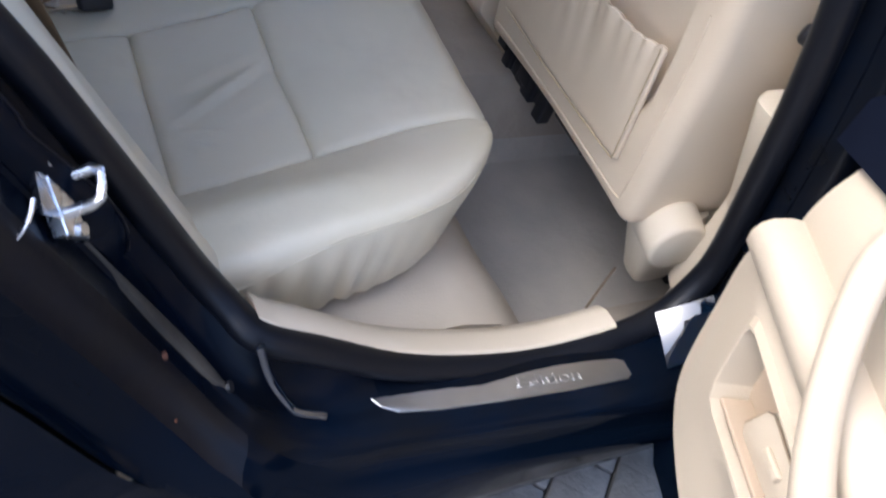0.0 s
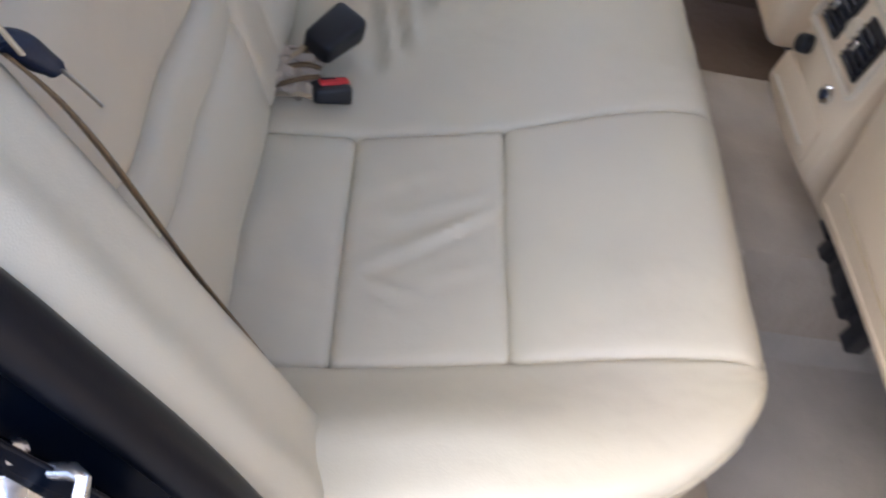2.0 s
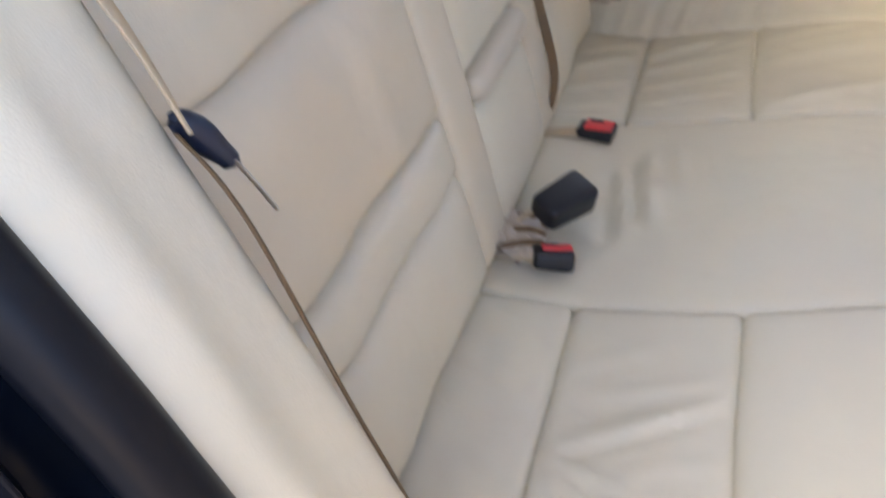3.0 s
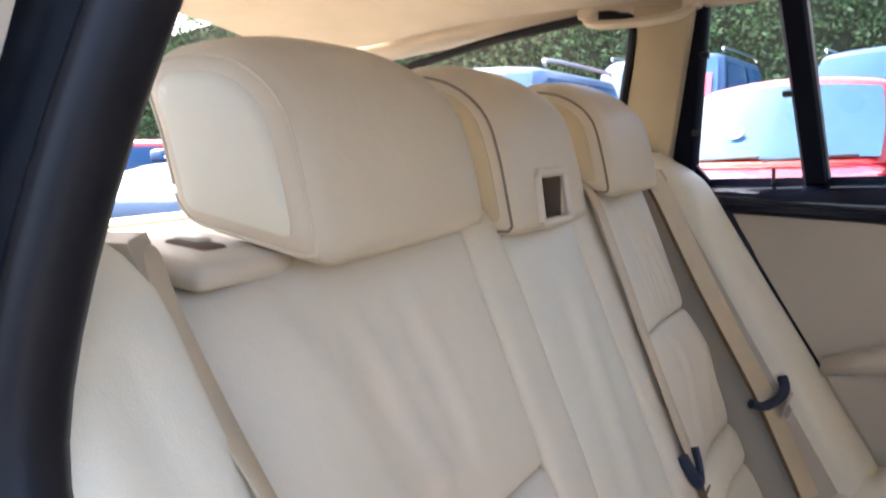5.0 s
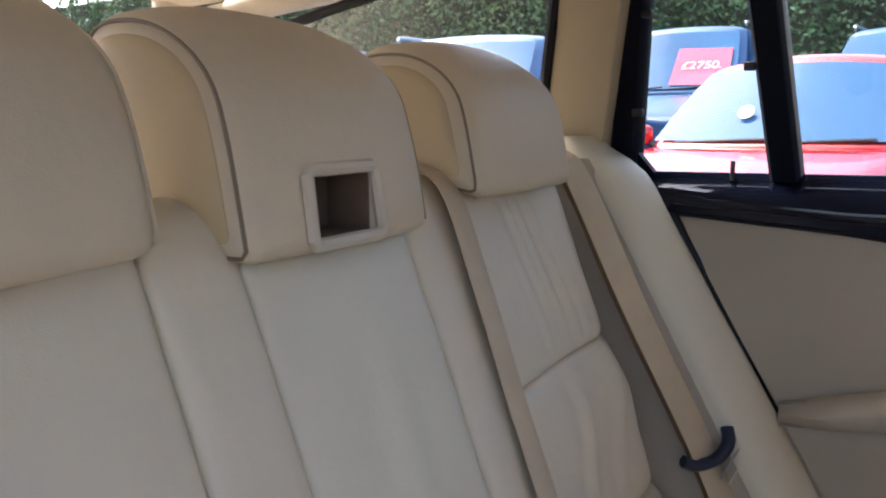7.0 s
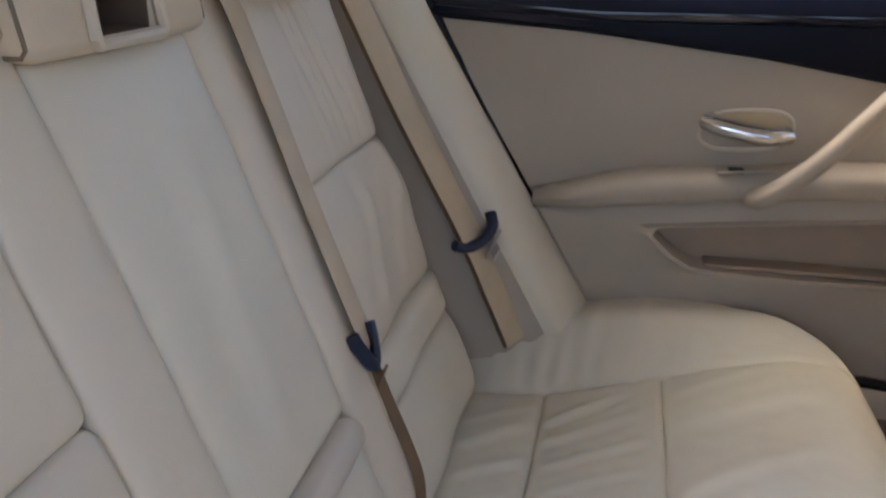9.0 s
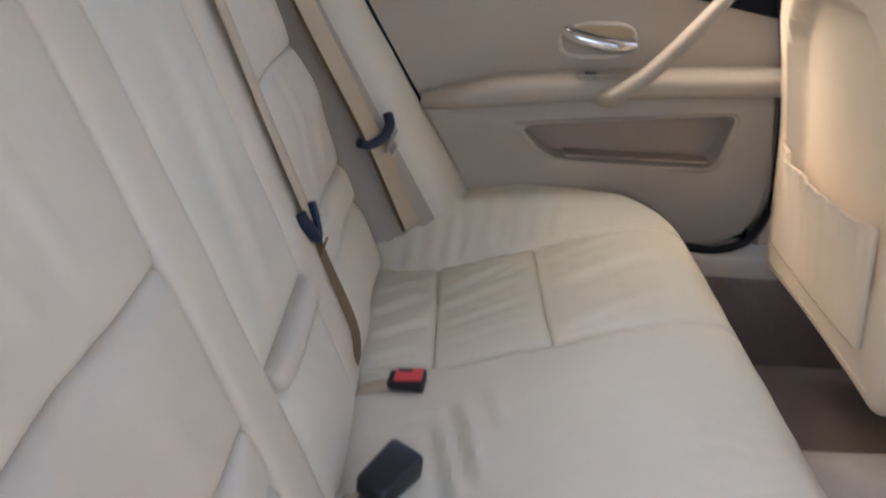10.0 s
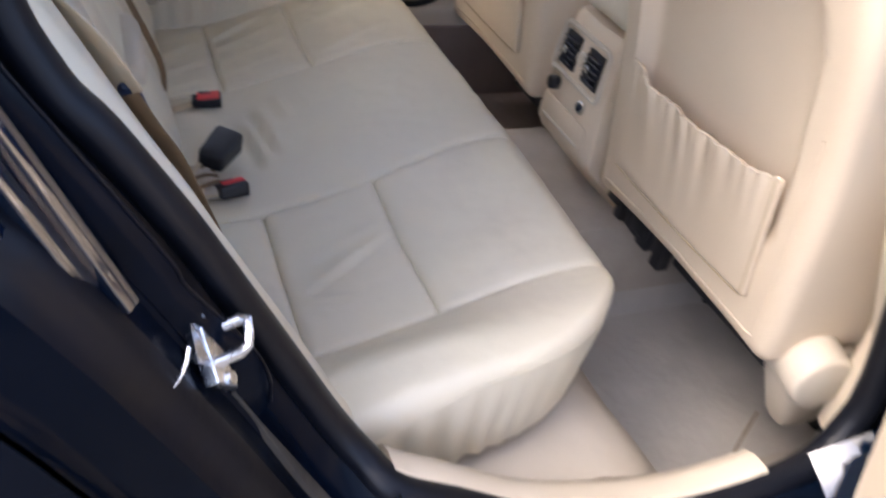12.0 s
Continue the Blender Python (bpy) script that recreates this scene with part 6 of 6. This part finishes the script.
    if sign:
        q = [cabin(Vector((a, -0.52, b))) for a, b in sign[0]]
        cc = sum(q, Vector()) / 4
        rows = [[q[0], q[1]], [q[3], q[2]]]
        board = part("price_sign", rings(rows, closed=False), sign[2], ob, "pink price sign behind the glass", smooth=False)
        if sign[1]:
            tc = bpy.data.curves.new("sign_text", "FONT")
            tc.body, tc.size, tc.align_x, tc.align_y = sign[1], 0.16, "CENTER", "CENTER"
            to = new("sign_text", tc)
            tm = bpy.data.meshes.new_from_object(to.evaluated_get(bpy.context.evaluated_depsgraph_get()))
            bpy.data.objects.remove(to)
            ux, uy = (q[1] - q[0]).normalized(), (q[3] - q[0]).normalized()
            nn = ux.cross(uy).normalized()
            for v in tm.vertices:
                v.co = cc + ux * v.co.x + uy * v.co.y + nn * 0.012
            tm.materials.clear()
            tm.materials.append(PAPER)
            lt = new("sign_lettering", tm)
            lt.parent = board
    return ob, cabin


def car_paint(name, c, rough=0.25, coat=0.5):
    return material(name, c, rough, metal=0.2, second=tuple(v * 0.9 for v in c), scale=2, coat=coat)


RED_PAINT = car_paint("bright red car paint", (0.50, 0.010, 0.014), 0.2, 0.9)
SKY_PAINT = car_paint("light metallic blue car paint", (0.05, 0.12, 0.24), 0.3, 0.15)
BLUE_PAINT = car_paint("mid blue car paint", (0.05, 0.13, 0.26), 0.3, 0.15)
PINK = material("pink sign board", (0.72, 0.06, 0.14), 0.5, scale=3)

red_car, red_cabin = parked_car((-0.50, 5.15, 0), -13, RED_PAINT, "bright red hatchback parked nose towards the estate car", 1.52, 3.9, 1.62)
disc_c = red_cabin(Vector((-0.12, -0.515, -0.12)))
part("screen_disc", disc(disc_c + Vector((0, -0.022, 0.012)), (-0.2, -0.8, 0.6), 0.048, 0.004, 24), PAPER, red_car, "white round disc on the windscreen")
parked_car((-2.35, 9.4, 0), -4, BLUE_PAINT, "dark blue off-roader with a pink price sign in its windscreen", 2.2, 4.4, 1.8, True,
           ([(0.06, -0.34), (0.43, -0.34), (0.43, 0.16), (0.06, 0.16)], "£2750.", PINK))
parked_car((0.1, 9.3, 0), -6, BLUE_PAINT, "mid blue estate with a red sign in its windscreen", 2.08, 4.4, 1.8, True,
           ([(0.02, -0.26), (0.34, -0.26), (0.34, 0.10), (0.02, 0.10)], "", PINK))
parked_car((-3.05, 5.4, 0), 0, BLUE_PAINT, "dark blue estate with silver roof rails", 1.80, 4.4, 1.78, True)
parked_car((-5.25, 5.6, 0), 3, SKY_PAINT, "light blue estate with silver roof rails", 1.76, 4.4, 1.76, True)
parked_car((-7.7, 5.2, 0), 0, RED_PAINT, "red hatchback at the end of the row", 1.42, 4.0, 1.7)
parked_car((-6.2, -0.6, 0), 90, SKY_PAINT, "light blue saloon behind the estate car", 1.42, 4.3, 1.74)


def hedge(x0, x1, y, height, seed, n):
    rnd = random.Random(seed)
    ob = thing("hedge", "tall clipped green hedge along the car park", "hedge", ((x0 + x1) / 2, y, 0), kind="stuff")
    rows = []
    for i in range(81):
        x = x0 + (x1 - x0) * i / 80
        b = 0.35 * noise.noise(Vector((x * 0.6, 0, 0)))
        hh = height - 0.35 + 0.25 * noise.noise(Vector((x * 0.5, 4, 0)))
        rows.append([Vector((x, y - 0.45 + b * 0.5, -0.01)), Vector((x, y - 0.5 + b, hh * 0.5)), Vector((x, y - 0.3 + b * 0.6, hh)), Vector((x, y + 0.6, hh)), Vector((x, y + 0.8, -0.01))])
    part("core", rings(rows), TWIG, ob, "dark twiggy inside")
    verts, faces = [], []
    for k in range(n):
        x = rnd.uniform(x0, x1)
        z = height * rnd.random() ** 0.8
        lump = 0.30 * noise.noise(Vector((x * 1.4, z * 1.4, seed))) + 0.18 * noise.noise(Vector((x * 4, z * 4, 2)))
        yy = y - 0.72 + lump - rnd.random() * 0.16 + (0.35 * ease((z - height + 0.5) / 0.5))
        z += 0.22 * noise.noise(Vector((x * 1.1, 9, 0))) * (z / height)
        s = rnd.uniform(0.028, 0.062)
        d = Vector((rnd.uniform(-1, 1), rnd.uniform(-1.0, 0.1), rnd.uniform(-0.5, 1))).normalized()
        e = d.cross(Vector((rnd.uniform(-1, 1), rnd.uniform(-1, 1), rnd.uniform(-1, 1)))).normalized()
        c = Vector((x, yy, max(z, 0.03)))
        i0 = len(verts)
        verts += [c - d * s, c + e * s * 0.5 + Vector((0, -0.006, 0)), c + d * s, c - e * s * 0.5]
        faces.append((i0, i0 + 1, i0 + 2, i0 + 3))
    me = bpy.data.meshes.new("leaves")
    me.from_pydata([tuple(v) for v in verts], [], faces)
    me.materials.append(LEAF_VARIED)
    lf = new("leaves", me)
    lf.parent = ob
    lf.matrix_parent_inverse = Matrix.Translation(-ob.location)
    tagged(lf, "small glossy green leaves", kind="stuff")


LEAF_VARIED = material("varied hedge leaves", (0.14, 0.235, 0.085), 0.5, second=(0.05, 0.105, 0.045), scale=1.3, amount=0.7)
tn = LEAF_VARIED.node_tree
geo = tn.nodes.new("ShaderNodeNewGeometry")
hs = tn.nodes.new("ShaderNodeHueSaturation")
mr = tn.nodes.new("ShaderNodeMapRange")
mr.inputs[3].default_value, mr.inputs[4].default_value = 0.35, 1.7
tn.links.new(geo.outputs["Random Per Island"], mr.inputs[0])
tn.links.new(mr.outputs[0], hs.inputs["Value"])
old = tn.nodes["Principled BSDF"].inputs["Base Color"].links[0].from_socket
tn.links.new(old, hs.inputs["Color"])
tn.links.new(hs.outputs[0], tn.nodes["Principled BSDF"].inputs["Base Color"])
hedge(-26, 9, 13.6, 4.5, 5, 78000)


# ---- block paving ----
def paver_mesh():
    bm = rbox((0.196, 0.096, 0.05), 0.006, (1, 1, 1), None, 1)
    return finish(bm, "paver", STONE, True, 30)


paver = paver_mesh()
paving = thing("paving", "grey herringbone block paving with dark sanded joints", "paving", (0.7, -1.1, 0), kind="structure")
rest_v, rest_f, count = [], [], 0
cosr, sinr = math.cos(radians(42)), math.sin(radians(42))
rndp = random.Random(11)
base_v = [v.co.copy() for v in paver.vertices]
base_f = [tuple(f.vertices) for f in paver.polygons]
for i in range(-70, 70):
    for j in range(-70, 70):
        for flip in (0, 1):
            # 200 x 100 herringbone on a 45 degree grid
            cx, cy = (0.1 * (i * 1 + j * 2), 0.1 * (-i * 1 + j * 2))
            if flip:
                cx, cy = cx + 0.15, cy + 0.05
            x, y = 0.75 + cx * cosr - cy * sinr, -0.9 + cx * sinr + cy * cosr
            if not (-2.6 < x < 3.2 and -3.0 < y < 1.4) or abs(x - 0.2) > 3.2:
                continue
            yaw = 42 + (90 if flip else 0)
            m = pose(x, y, -0.024 + rndp.uniform(-0.002, 0.002), rndp.uniform(-0.5, 0.5), rndp.uniform(-0.5, 0.5), yaw + rndp.uniform(-0.7, 0.7))
            if 0.0 < x < 1.7 and -1.9 < y < -0.35 and count < 300:
                ob = new("paver", paver)
                ob.parent = paving
                ob.matrix_parent_inverse = Matrix.Translation(-paving.location)
                ob.matrix_basis = m
                count += 1
            else:
                k0 = len(rest_v)
                rest_v += [tuple(m @ q) for q in base_v]
                rest_f += [tuple(k0 + q for q in f) for f in base_f]
me = bpy.data.meshes.new("pavers_beyond")
me.from_pydata(rest_v, [], rest_f)
me.materials.append(STONE)
rest = new("pavers_beyond", me)
rest.parent = paving
rest.matrix_parent_inverse = Matrix.Translation(-paving.location)
tagged(rest, kind="stuff")
tarmac = part("road", sheet(-60, 60, 1.45, 120, -0.006), TARMAC)
tagged(tarmac, "grey tarmac of the car park", "tarmac", kind="structure")
